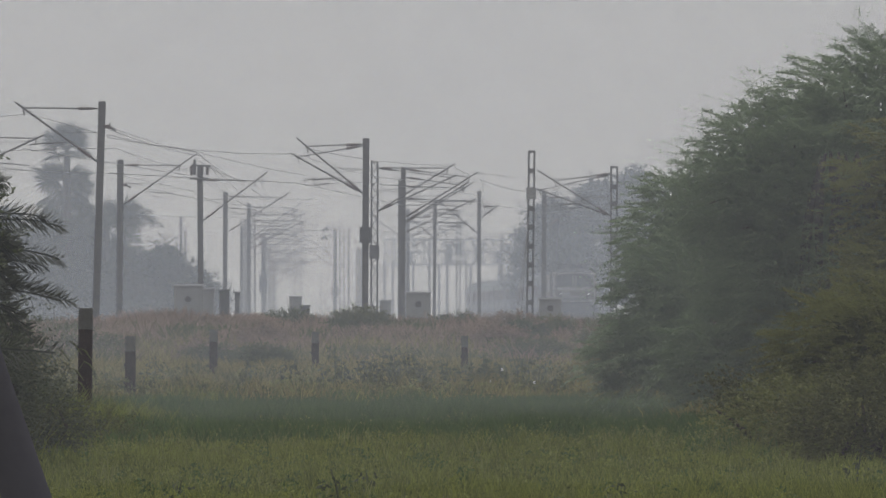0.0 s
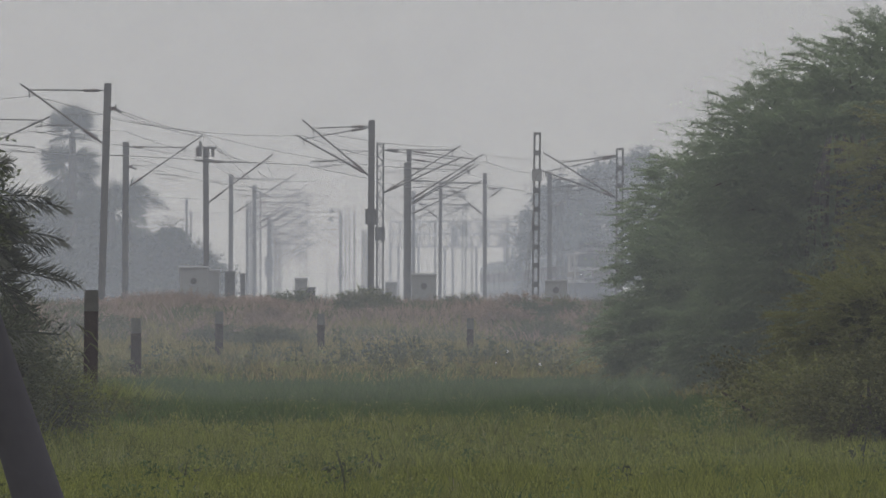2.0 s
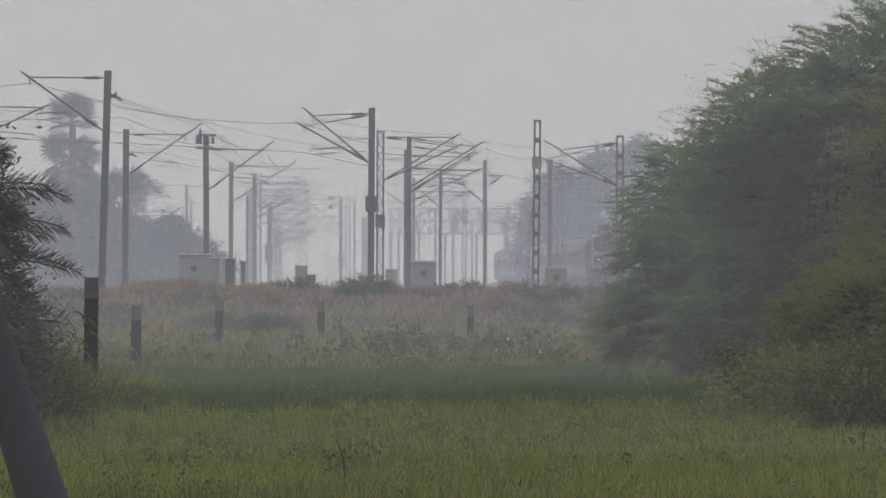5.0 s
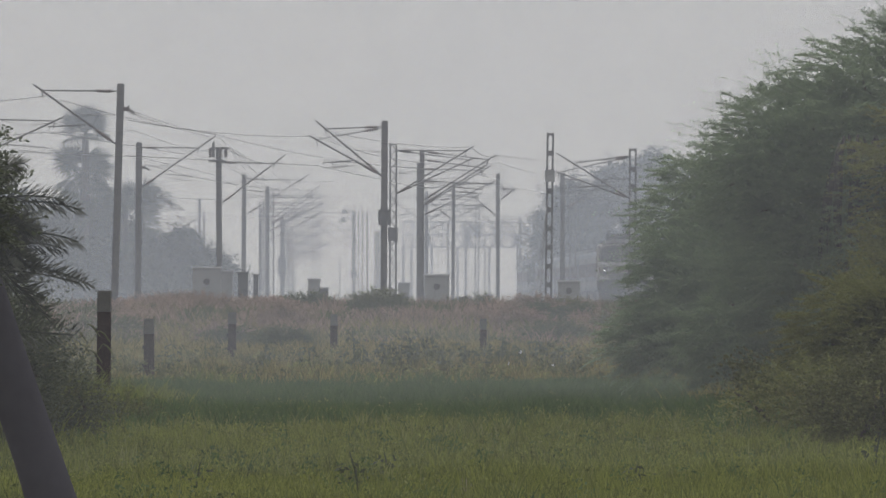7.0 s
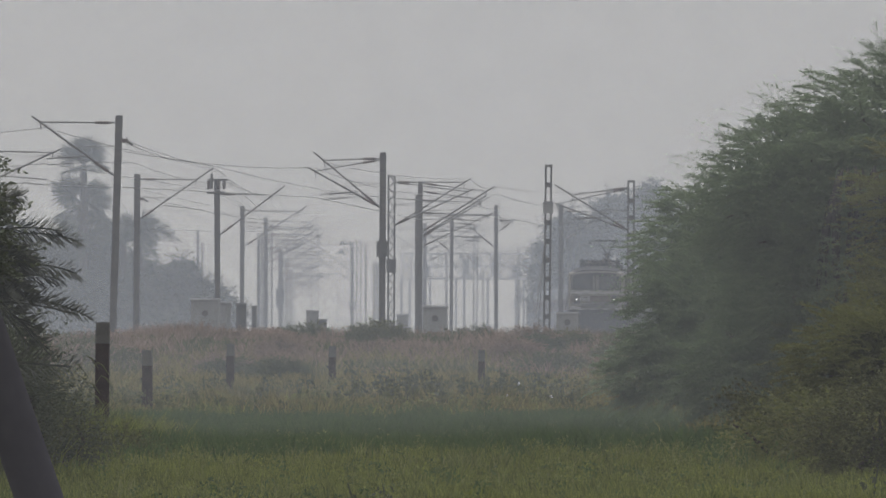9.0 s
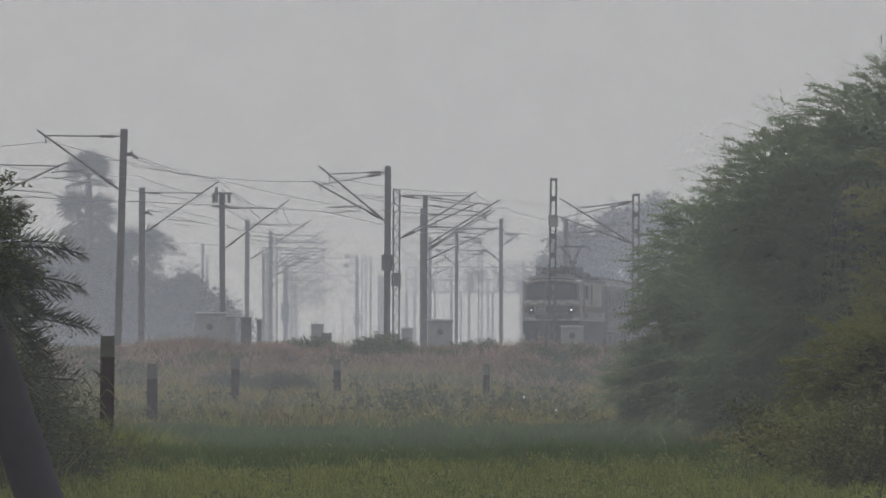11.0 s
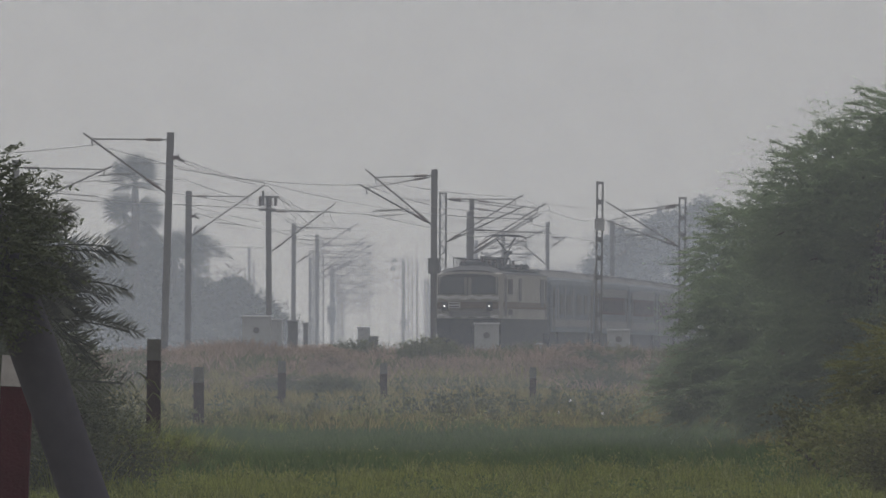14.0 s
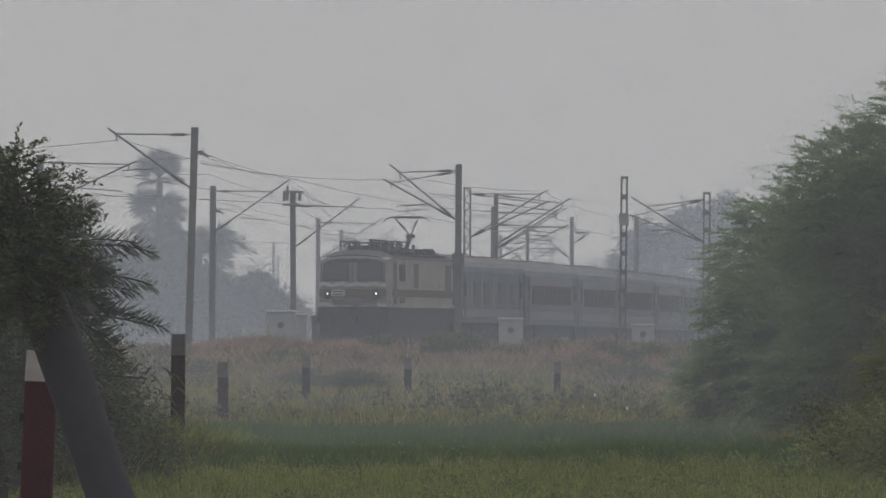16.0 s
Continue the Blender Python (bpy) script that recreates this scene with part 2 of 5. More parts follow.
def wave(x, y, seed, size):
    """Smooth patchy variation between about 0 and 1."""
    g = np.random.RandomState(seed)
    s = np.zeros_like(x)
    for k in range(7):
        a, ph, fr = g.rand() * 6.28, g.rand() * 6.28, (0.6 + 0.35 * k) / size
        s += np.sin((x * math.cos(a) + y * math.sin(a) * 0.6) * fr * 6.28 + ph) / (1 + 0.4 * k)
    return np.clip(0.5 + 0.22 * s, 0, 1)


def dip(y):
    """How far the railway lies below its level at the bank: the line climbs towards the viewer."""
    return 0.45 * (1 - np.exp(-np.maximum(np.asarray(y, float) - 500, 0) / 110))


def ground_z(x, y):
    """The field is flat; a low bank carries the tracks, which fall away gently beyond it."""
    u = np.clip((np.asarray(y, float) - 285) / 60, 0, 1)
    return 1.02 * u * u * (3 - 2 * u) - dip(y)


def blades(name, x, y, height, width, lean, mat, label, seed):
    """Bent grass blades, each three faces long."""
    g = np.random.RandomState(seed)
    n = len(x)
    z = ground_z(x, y)
    a = g.rand(n) * 6.28
    wx, wy = np.cos(a) * width, np.sin(a) * width * 0.5
    b = g.rand(n) * 6.28
    lx, ly = np.cos(b) * lean * height, np.sin(b) * lean * height
    pts = np.empty((n, 5, 3))
    pts[:, 0] = np.stack([x - wx, y - wy, z - 0.02], 1)
    pts[:, 1] = np.stack([x + wx, y + wy, z - 0.02], 1)
    mx, my, mz = x + 0.35 * lx, y + 0.35 * ly, z + 0.6 * height
    pts[:, 2] = np.stack([mx + 0.8 * wx, my + 0.8 * wy, mz], 1)
    pts[:, 3] = np.stack([mx - 0.8 * wx, my - 0.8 * wy, mz], 1)
    pts[:, 4] = np.stack([x + lx, y + ly, z + height], 1)
    base = np.arange(n)[:, None] * 5
    tri = np.concatenate([base + [0, 1, 2], base + [0, 2, 3], base + [3, 2, 4]])
    ob = raw(name, pts.reshape(-1, 3), tri, mat)
    return tagged(ob, label, "grass", kind="stuff")


def leaves(center, normal_out, size, seed, aspect=0.45):
    """Small pointed leaves at the given points: arrays of points and triangles."""
    g = np.random.RandomState(seed)
    n = len(center)
    d = normal_out + g.normal(0, 0.7, (n, 3))
    d /= np.linalg.norm(d, axis=1)[:, None] + 1e-9
    s = np.cross(d, g.normal(0, 1, (n, 3)))
    s /= np.linalg.norm(s, axis=1)[:, None] + 1e-9
    L = (size * (0.6 + 0.8 * g.rand(n)))[:, None]
    p = np.stack([center - d * L * 0.5, center + s * L * aspect * 0.5, center + d * L * 0.5, center - s * L * aspect * 0.5], 1)
    return p.reshape(-1, 3), np.arange(n * 4).reshape(n, 4)


# ---- the large setting ----
def build_ground():
    ys = np.concatenate([np.linspace(-60, 280, 35), np.linspace(284, 350, 34), np.linspace(360, 1200, 40), np.linspace(1300, 4600, 20)])
    xs = np.concatenate([np.linspace(-2500, -60, 14), np.linspace(-50, 50, 60), np.linspace(60, 2500, 14)])
    X, Y = np.meshgrid(xs, ys)
    Z = ground_z(X, Y) + 0.05 * (wave(X, Y, 3, 14) - 0.5) * (np.abs(X) < 60)
    v = np.stack([X, Y, Z], 2).reshape(-1, 3)
    r, c = len(ys), len(xs)
    i = (np.arange(r - 1)[:, None] * c + np.arange(c - 1)).ravel()
    f = np.stack([i, i + 1, i + c + 1, i + c], 1)
    tagged(raw("ground", v, f, SOIL), "flat field soil rising to a low railway bank", "ground", kind="structure")


build_ground()


def build_haze():
    layers = [(35, 0.04, 0.0, 12, 40), (95, 0.03, 0.0, 12, 40), (146.3, 0.036, 0.0, 14, 40), (147.5, 0.024, 0.0, 14, 40), (156, 0.014, 0.004, 14, 40), (167, 0.014, 0.006, 14, 40), (194, 0.014, 0.008, 14, 40), (215, 0.015, 0.05, 14, 40), (300, 0.02, 0.045, 14, 40), (372, 0.025, 0.0, 16, 45), (455, 0.028, 0.0, 18, 48),
              (545, 0.045, 0.02, 20, 50), (615, 0.06, 0.02, 22, 55), (690, 0.085, 0.02, 24, 60), (770, 0.15, 0.02, 26, 65), (880, 0.13, 0.02, 28, 70),
              (1010, 0.12, 0.02, 32, 75), (1200, 0.18, 0.03, 36, 80), (1500, 0.3, 0.03, 45, 95), (1950, 0.4, 0.03, 55, 110), (2600, 0.6, 0.03, 70, 140)]
    for y, dens, low_dens, top, fade in layers:
        w = 60 + y * 0.25
        v = np.array([(-w, y, -0.2), (w, y, -0.2), (w, y, fade + 1), (-w, y, fade + 1)], float)
        ob = raw("mist", v, np.array([[0, 1, 2, 3]]), haze_material("thin_mist", dens, low_dens, top, fade, 2.6, (0.8, 0.87, 0.98) if y < 155 else (0.77, 0.86, 1.0) if y < 290 else (0.71, 0.8, 1.0) if y < 500 else (0.76, 0.85, 1.0) if y < 900 else (0.93, 0.93, 0.9)))
        tagged(ob, "thin grey morning mist drifting over the bank", "mist", kind="stuff")


build_haze()


def track_x(y):
    """The curved running line: it comes straight on, then bears away."""
    u = min(y - 500, 295)
    x = -7.7 + 0.1352 * u - 0.000253 * u * u + 0.26 * (1 - math.exp(-max(u, 0) / 40))
    return x - 0.014 * max(0, min(y - 500, 360) - 295) - 0.016 * max(0, y - 860)


RAIL_TOP = 1.35


def build_track():
    ys = [400 + 10 * k for k in range(100)]
    bed = Build()
    rings = []
    for y in ys:
        x, low = track_x(y), float(dip(y))
        rings.append([(x - 2.6, y, 0.98 - low), (x + 2.6, y, 0.98 - low), (x + 1.7, y, 1.19 - low), (x - 1.7, y, 1.19 - low)])
    bed.loft(rings)
    tagged(new("ballast_bed", bed.mesh("ballast_bed", BALLAST)), "grey stone ballast bed under the track", "ballast", kind="structure")
    track = thing("railway_track", "steel rails on concrete sleepers over ballast", "track")
    for side in (-0.84, 0.84):
        r = Build()
        r.loft([[(track_x(y) + side + a, y, 1.2 + b - float(dip(y))) for a, b in ((-0.07, 0), (0.07, 0), (0.035, 0.15), (-0.035, 0.15))] for y in ys])
        part("rail", r, RAIL, track)
    one = Build().box(0, 0, 1.06, 2.7, 0.26, 0.15, taper=0.92).mesh("sleeper", SLEEPER)
    for k in range(240):
        y = 402 + 0.65 * k
        s = new("sleeper", one)
        s.parent = track
        s.location = (track_x(y), y, -float(dip(y)))


build_track()


# ---- masts of the overhead line ----
def beam_mast(m, h, w):
    b = Build()
    b.box(0, -w / 2 + 0.012, 0, w, 0.024, h).box(0, w / 2 - 0.012, 0, w, 0.024, h).box(0, 0, 0, 0.03, w - 0.052, h - 0.004)
    part("mast_post", b, STEEL, m)
    part("foundation", Build().box(0, 0, -0.2, 0.7, 0.7, 0.35, 0.05), SLEEPER, m, "concrete foundation block")


def lattice_mast(m, h, w):
    for x in (-w / 2, w / 2):
        for y in (-w / 2, w / 2):
            part("leg", Build().box(x, y, 0, 0.085, 0.085, h), STEEL, m)
    step = w * 1.05
    k = int(h / step)
    for y in (-w / 2, w / 2):
        b = Build()
        for i in range(k):
            s = -1 if i % 2 else 1
            b.tube([(-s * w / 2, y, i * step + 0.1), (s * w / 2, y, (i + 1) * step + 0.1)], 0.036, 4)
        part("lacing", b, STEEL, m)
    part("cap", Build().box(0, 0, h, w + 0.1, w + 0.1, 0.05), STEEL, m)
    part("foundation", Build().box(0, 0, -0.2, 0.8, 0.8, 0.35, 0.05), SLEEPER, m, "concrete foundation block")


def batten_mast(m, h, w):
    for x in (-w / 2, w / 2):
        b = Build().box(x, 0, 0, 0.09, 0.2, h)
        part("channel", b, STEEL, m)
    for i in range(int(h / 0.86)):
        part("batten", Build().box(0, -0.104, 0.3 + 0.86 * i, w - 0.094, 0.014, 0.24), STEEL, m)
    part("cap", Build().box(0, 0, h, w + 0.1, 0.22, 0.12), STEEL, m)
    part("foundation", Build().box(0, 0, -0.2, 0.8, 0.8, 0.35, 0.05), SLEEPER, m, "concrete foundation block")


def insulator(parent, a, b):
    """A ribbed insulator on the bar from a to b."""
    a, b = Vector(a), Vector(b)
    k, pts, rad = 11, [], []
    for i in range(k):
        pts.append(a.lerp(b, i / (k - 1)))
        rad.append(0.068 if i % 2 else 0.045)
    part("insulator", Build().tube(pts, rad, 8), PORCELAIN, parent, "ribbed brown porcelain insulator")


def cantilever(m, h, side, reach, w, top=0.28, drop=2.15, y=0.0, tail=0.35, fall=0.05):
    """Stay tube, slanting bracket tube and registration arm that hold the wire away from a mast."""
    s = side
    root = s * w / 2
    tip = Vector((s * reach, y, h - top - fall))
    foot = Vector((root, y, h - drop))
    way = (tip - foot).normalized()
    c = part("cantilever", Build().tube([foot, tip + way * tail], 0.038, 6), TUBE, m, "slanting bracket tube")
    part("stay_tube", Build().tube([(root, y, h - top), tip], 0.028, 6), TUBE, c)
    a = Vector((root, y, h - top))
    insulator(c, a.lerp(tip, 0.2 / reach), a.lerp(tip, 0.75 / reach))
    insulator(c, foot + way * 0.25, foot + way * 0.8)
    joint = foot + way * (tip - foot).length * 0.55
    arm_z = h - drop + 0.62
    part("bracket_brace", Build().tube([(root, y, h - drop + 1.0), joint], 0.014, 5), TUBE, c)
    part("registration_arm", Build().tube([(joint.x - s * 0.4, y, arm_z + 0.02), (s * (reach - 0.25), y, arm_z - 0.1)], 0.022, 6), TUBE, c)
    part("steady_arm", Build().tube([(s * (reach - 0.3), y, arm_z - 0.1), (s * (reach - 0.32), y, arm_z - 0.32), (s * (reach - 1.35), y, arm_z - 0.2)], 0.016, 5), TUBE, c)
    part("hanger", Build().tube([tip, tip + Vector((-s * 0.05, 0, -0.28))], 0.03, 5), TUBE, c)


def hang_box(m, z, sx, sz, y=-0.3, name="transformer_box", paint=None):
    b = part(name, Build().box(0, y, z, sx, 0.42, sz, 0.04), paint or CABINET_DARK, m, "grey steel equipment box")
    part("box_lid", Build().box(0, y, z + sz, sx + 0.06, 0.48, 0.04), paint or CABINET_DARK, b)


KIND = {"beam": beam_mast, "lattice": lattice_mast, "batten": batten_mast}
LABEL = {"beam": "grey steel beam mast of the overhead line", "lattice": "grey latticed steel mast of the overhead line",
         "batten": "grey steel mast of two battened channels"}
BED = 1.0


def mast(kind, x, y, top, w, lean=0.0, arms=(), boxes=()):
    """A mast whose head stands at the height top; arms: side, reach, depth of the stay and of the foot below the head, offset, tail, fall of the stay."""
    base = BED - float(dip(y))
    h = top - base
    m = thing(kind + "_mast", LABEL[kind] + (" with cantilever arms" if arms else ""), "mast", "overhead line masts", pose(x, y, base, 0, lean, 0))
    KIND[kind](m, h, w * (0.9 if y > 600 and kind == "beam" else 1.0))
    for side, reach, a, b, off, *more in arms:
        cantilever(m, h, side, reach, w, a, b, off, *more)
    for z, sx, sz in boxes:
        hang_box(m, z - base, sx, sz, paint=CABINET if kind == "batten" else None)
    return m


feeder_mast = mast("beam", -12.1, 413, 8.99, 0.25, 1.7, [(-1, 2.75, 0.26, 2.1, 0)], [])
mast("beam", -19.87, 474, 8.99, 0.28, 0.5, [(1, 3.55, 0.3, 1.95, 0)], [])
clamp_mast = mast("beam", -15.53, 569, 9.01, 0.3, 0.4, [(1, 2.85, 0.25, 2.15, 0, 1.0, 0)], [])
mast("beam", -12.0, 588, 9.0, 0.28, -0.3, [(1, 2.75, 0.75, 2.75, 0, 0.75)], [])
mast("beam", -13.17, 716, 9.0, 0.3, 0.3, [(1, 3.4, 0.25, 2.4, 0, 0.6)], [])
mast("beam", -12.93, 787, 9.0, 0.3, 0.3, [(1, 3.0, 0.25, 2.3, 0, 0.6), (1, 2.9, 0.6, 2.6, 0.6, 0.5), (1, 3.6, 1.1, 3.0, 1.2, 0.3)], [])
mast("lattice", -13.32, 830, 8.93, 0.34, 0, [(1, 3.4, 0.3, 2.1, 0)], [])
mast("beam", -14.92, 985, 8.3, 0.34, 0, [(1, 3.2, 0.3, 2.2, 0), (1, 3.5, 0.8, 2.9, 0.6), (1, 2.9, 1.5, 3.4, 1.2, 0.5), (1, 3.8, 2.2, 3.9, 1.8, 0.3)], [(3.4, 0.7, 1.5)])
mast("lattice", -14.33, 850, 8.4, 0.3, 0, [(1, 3.1, 0.4, 2.3, 0, 0.5), (1, 3.7, 1.0, 2.9, 0.6, 0.3)], [])
mast("beam", -16.8, 1120, 9.0, 0.34, 0, [(1, 3.4, 0.4, 2.3, 0, 0.5), (1, 3.0, 1.2, 3.2, 0.7), (1, 3.7, 2.4, 4.2, 1.3)], [])
mast("beam", -19.0, 1300, 8.93, 0.45, 0, [(1, 3.2, 0.3, 2.2, 0), (1, 3.7, 1.1, 3.1, 0.7), (1, 3.0, 2.3, 4.2, 1.3)], [])
mast("beam", -20.7, 1450, 8.9, 0.4, 0, [(1, 3.6, 0.5, 2.4, 0), (1, 3.2, 1.6, 3.4, 0.8)], [])
mast("beam", -23.26, 1650, 8.96, 0.5, 0, [(1, 3.2, 0.3, 2.2, 0)], [])
mast("beam", -16.7, 985, 9.0, 0.3, 0, [(1, 3.4, 0.3, 2.2, 0)], [])
mast("beam", -19.55, 885, 9.0, 0.22, 0, [], [])
mast("beam", -22.15, 1020, 9.03, 0.22, 0, [], [])
mast("beam", -3.29, 500, 9.0, 0.27, 0.35, [(-1, 2.5, 0.25, 2.3, 0, 0.55, 0.1), (-1, 2.88, 0.3, 2.3, 0.5, 0.4, 0.5)], [(4.6, 0.5, 0.62)])
mast("lattice", -3.35, 577, 8.97, 0.3, 0.2, [(1, 3.55, 0.25, 2.35, 0, 0.45, 0), (1, 3.7, 0.25, 2.35, 0.5, 0.3, 0.45)], [(4.3, 0.48, 0.62)])
mast("beam", -2.01, 594, 8.97, 0.24, 0.2, [(1, 3.3, 0.1, 2.5, 0, 0.5, 0.4), (1, 3.0, 0.5, 2.7, 0.5, 0.3, 0.4)], [])
mast("beam", -2.37, 656, 9.0, 0.3, 0.2, [(1, 3.5, 0.3, 2.4, 0, 0.6, 0.1), (1, 3.9, 1.0, 2.9, 0.6, 0.3, 0.1)], [])
mast("beam", -2.45, 829, 9.0, 0.26, 0, [(1, 3.6, 0.2, 2.0, 0), (1, 3.9, 0.9, 2.7, 0.7), (-1, 2.6, 0.4, 2.2, 0.3)], [])
mast("beam", -0.57, 761, 9.0, 0.25, 0.4, [(-1, 1.6, 1.1, 2.4, 0, 0.1, 0.1)], [])
mast("beam", 2.16, 709, 9.0, 0.26, 0.0, [(-1, 2.35, 0.6, 2.5, 0, 0.15, 0.05), (1, 1.0, 0.9, 1.6, 0, 0.2)], [])
mast("lattice", 1.19, 943, 9.0, 0.3, 0.5, [(-1, 1.6, 0.3, 2.2, 0)], [])
mast("batten", 3.96, 543, 8.97, 0.25, 0.7, [], [(6.85, 0.46, 0.5)])
mast("beam", 5.99, 706, 9.0, 0.32, 0.2, [(1, 2.6, 0.4, 2.2, 0)], [])
mast("lattice", 7.25, 776, 9.0, 0.36, 0.2, [], [(6.9, 0.65, 0.7)])
mast("batten", 8.6, 599, 8.97, 0.3, 0.3, [(-1, 3.0, 0.25, 2.4, 0, 1.0, 0.4), (-1, 3.75, 0.3, 2.4, 0.5, 0.15, 0.8)], [])
mast("beam", -9.24, 1016, 9.0, 0.34, 0, [(-1, 3.1, 0.1, 2.4, 0, 0.3), (-1, 2.6, 1.6, 3.2, 0.5, 0.2)], [(3.3, 0.6, 0.6)])
mast("lattice", -9.38, 1100, 9.78, 0.4, 0, [], [])
mast("beam", -8.99, 1130, 9.84, 0.2, 0, [], [])
mast("beam", -9.16, 1300, 8.93, 0.9, 0, [], [])
mast("beam", 5.38, 1086, 9.0, 0.3, 0, [(-1, 3.0, 0.2, 1.6, 0)], [(4.0, 0.5, 1.2)])
mast("beam", 6.19, 1016, 9.0, 0.3, 0, [(-1, 3.2, 0.4, 2.3, 0), (-1, 3.6, 1.3, 3.1, 0.7)], [])
mast("beam", -7.43, 1500, 7.93, 0.3, 0, [(-1, 3, 0.3, 2.2, 0)], [])
mast("beam", -1.31, 1150, 8.89, 0.25, 0, [], [])
mast("beam", 0.51, 1350, 8.57, 0.3, 0, [], [])
mast("beam", 2.73, 1400, 8.83, 0.3, 0, [], [])
mast("beam", -19.54, 1900, 8.29, 0.35, 0, [], [])
mast("beam", -19.43, 2000, 8.17, 0.35, 0, [], [])
mast("lattice", -18.36, 1500, 14.71, 0.9, 0, [(1, 3, 0.3, 2.2, 0), (-1, 3, 0.3, 2.2, 0)], [])


def head_equipment(x, y, z):
    """Isolator and clamps on the head of a mast."""
    h = thing("mast_isolator", "cluster of isolators and clamps on a mast head", "isolator", "", pose(x, y, z))
    part("upright", Build().box(-0.2, 0, -0.75, 0.14, 0.14, 0.75), TUBE, h)
    part("crossbar", Build().box(0.1, 0, -0.35, 1.0, 0.12, 0.1), TUBE, h)
    for k in (-0.35, 0.15, 0.42):
        part("insulator", Build().tube([(k, 0, -0.75 + 0.055 * i) for i in range(9)], [0.11 if i % 2 else 0.06 for i in range(9)], 8), PORCELAIN, h)
    part("foot", Build().box(0, 0, -1.0, 0.9, 0.1, 0.12), TUBE, h)


head_equipment(-12.1, 587.7, 9.26)


def feeder_clamp(m, z, side):
    """Insulated clamp on a mast that ends the feeder wires."""
    c = part("feeder_clamp", Build().box(side * 0.2, -0.1, z - 0.06, 0.22, 0.2, 0.14, 0.03), PORCELAIN, m, "dark insulated feeder clamp")
    part("clamp_arm", Build().tube([(side * 0.3, -0.1, z), (side * 0.52, -0.1, z - 0.12)], 0.05, 6), TUBE, c)
    part("clamp_bolt", Build().tube([(side * 0.3, -0.1, z - 0.02), (side * 0.3, -0.1, z + 0.16)], 0.03, 5), TUBE, c)


feeder_clamp(feeder_mast, 7.1, 1)
feeder_clamp(clamp_mast, 7.0, 1)


def rod(name, label, points, r, mat=None):
    return tagged(new(name, Build().tube(points, r, 5).mesh(name, mat or WIRE)), label, "wire", "overhead wires")


def hanging(a, b, sag, k=14):
    a, b = Vector(a), Vector(b)
    return [a.lerp(b, i / k) - Vector((0, 0, 4 * sag * (i / k) * (1 - i / k))) for i in range(k + 1)]


def catenary(stations, drop=1.25, sag=0.55, r=0.011):
    """Messenger wire, contact wire and droppers from support to support; stations are heads of the messenger."""
    c = thing("catenary", "thin overhead contact line with droppers", "wire", "overhead wires")
    top, low = [], []
    for a, b in zip(stations, stations[1:]):
        span = hanging(a, b, sag)
        flat = [Vector(a).lerp(Vector(b), i / 14) - Vector((0, 0, drop)) for i in range(15)]
        top += span[:-1]
        low += flat[:-1]
        for i in range(2, 14, 3):
            part("dropper", Build().tube([span[i], flat[i]], 0.006, 4), WIRE, c)
    part("messenger_wire", Build().tube(top + [Vector(stations[-1])], r, 5), WIRE, c)
    part("contact_wire", Build().tube(low + [Vector(stations[-1]) - Vector((0, 0, drop))], r, 5), WIRE, c)


catenary([(-19.77, 300, 6.14), (-14.44, 413, 8.56), (-12.29, 588, 9.68), (-11.73, 716, 9.34), (-11.53, 900, 9.43), (-15.1, 1300, 10.17)], sag=0.15)
catenary([(-18.44, 474, 8.66), (-16.34, 474, 8.56), (-15.69, 569, 9.57), (-14.38, 680, 9.92), (-13.49, 800, 9.5)], sag=0.15)
catenary([(-11.68, 413, 7.73), (-6.12, 500, 8.36), (-2.04, 580, 8.18), (2.01, 640, 8.88), (5.87, 700, 8.83), (11.28, 800, 10.26)], sag=0.2)
catenary([(-5.77, 497, 8.55), (0.44, 577, 8.86), (2.04, 650, 9.3), (2.9, 800, 9.69), (1.71, 1000, 9.36)], sag=0.2)
rod("overhead_wire", "thin dark overhead wire", hanging((-11.64, 413, 8.11), (-12.1, 588, 9.62), 0.12), 0.012)
rod("overhead_wire", "thin dark overhead wire", hanging((-11.64, 413, 8.01), (-12.1, 588, 9.48), 0.12), 0.012)
rod("overhead_wire", "thin dark overhead wire", hanging((-12.1, 588, 9.62), (-0.8, 700, 9.17), 0.4), 0.012)
rod("overhead_wire", "thin dark overhead wire", hanging((-15.15, 569, 7.95), (-12.09, 760, 8.56), 0.2), 0.012)
rod("overhead_wire", "thin dark overhead wire", hanging((-12.1, 588, 9.2), (-10.77, 720, 9.8), 0.4), 0.012)
rod("overhead_wire", "thin dark overhead wire", hanging((-16.68, 650, 7.1), (-12.17, 900, 9.21), 0.2), 0.012)
rod("overhead_wire", "thin dark overhead wire", hanging((-20.72, 800, 7.4), (-8.76, 1000, 8.74), 0.1), 0.012)
rod("overhead_wire", "thin dark overhead wire", hanging((-20.72, 800, 7.1), (-6.86, 1000, 8.4), 0.1), 0.012)
rod("overhead_wire", "thin dark overhead wire", hanging((-5.37, 1200, 8.93), (8.34, 1200, 9.21), 0.15), 0.012)
rod("overhead_wire", "thin dark overhead wire", hanging((-7.03, 900, 7.93), (7.54, 900, 7.84), 0.15), 0.012)
rod("overhead_wire", "thin dark overhead wire", hanging((-5.83, 850, 8.99), (3.48, 850, 8.87), 0.1), 0.012)
rod("overhead_wire", "thin dark overhead wire", hanging((1.6, 600, 8.79), (8.46, 600, 8.64), 0.25), 0.012)
rod("overhead_wire", "thin dark overhead wire", hanging((6.59, 706, 8.29), (13.31, 706, 8.49), 0.2), 0.012)
rod("overhead_wire", "thin dark overhead wire", hanging((6.59, 706, 6.71), (13.31, 706, 6.88), 0.3), 0.012)
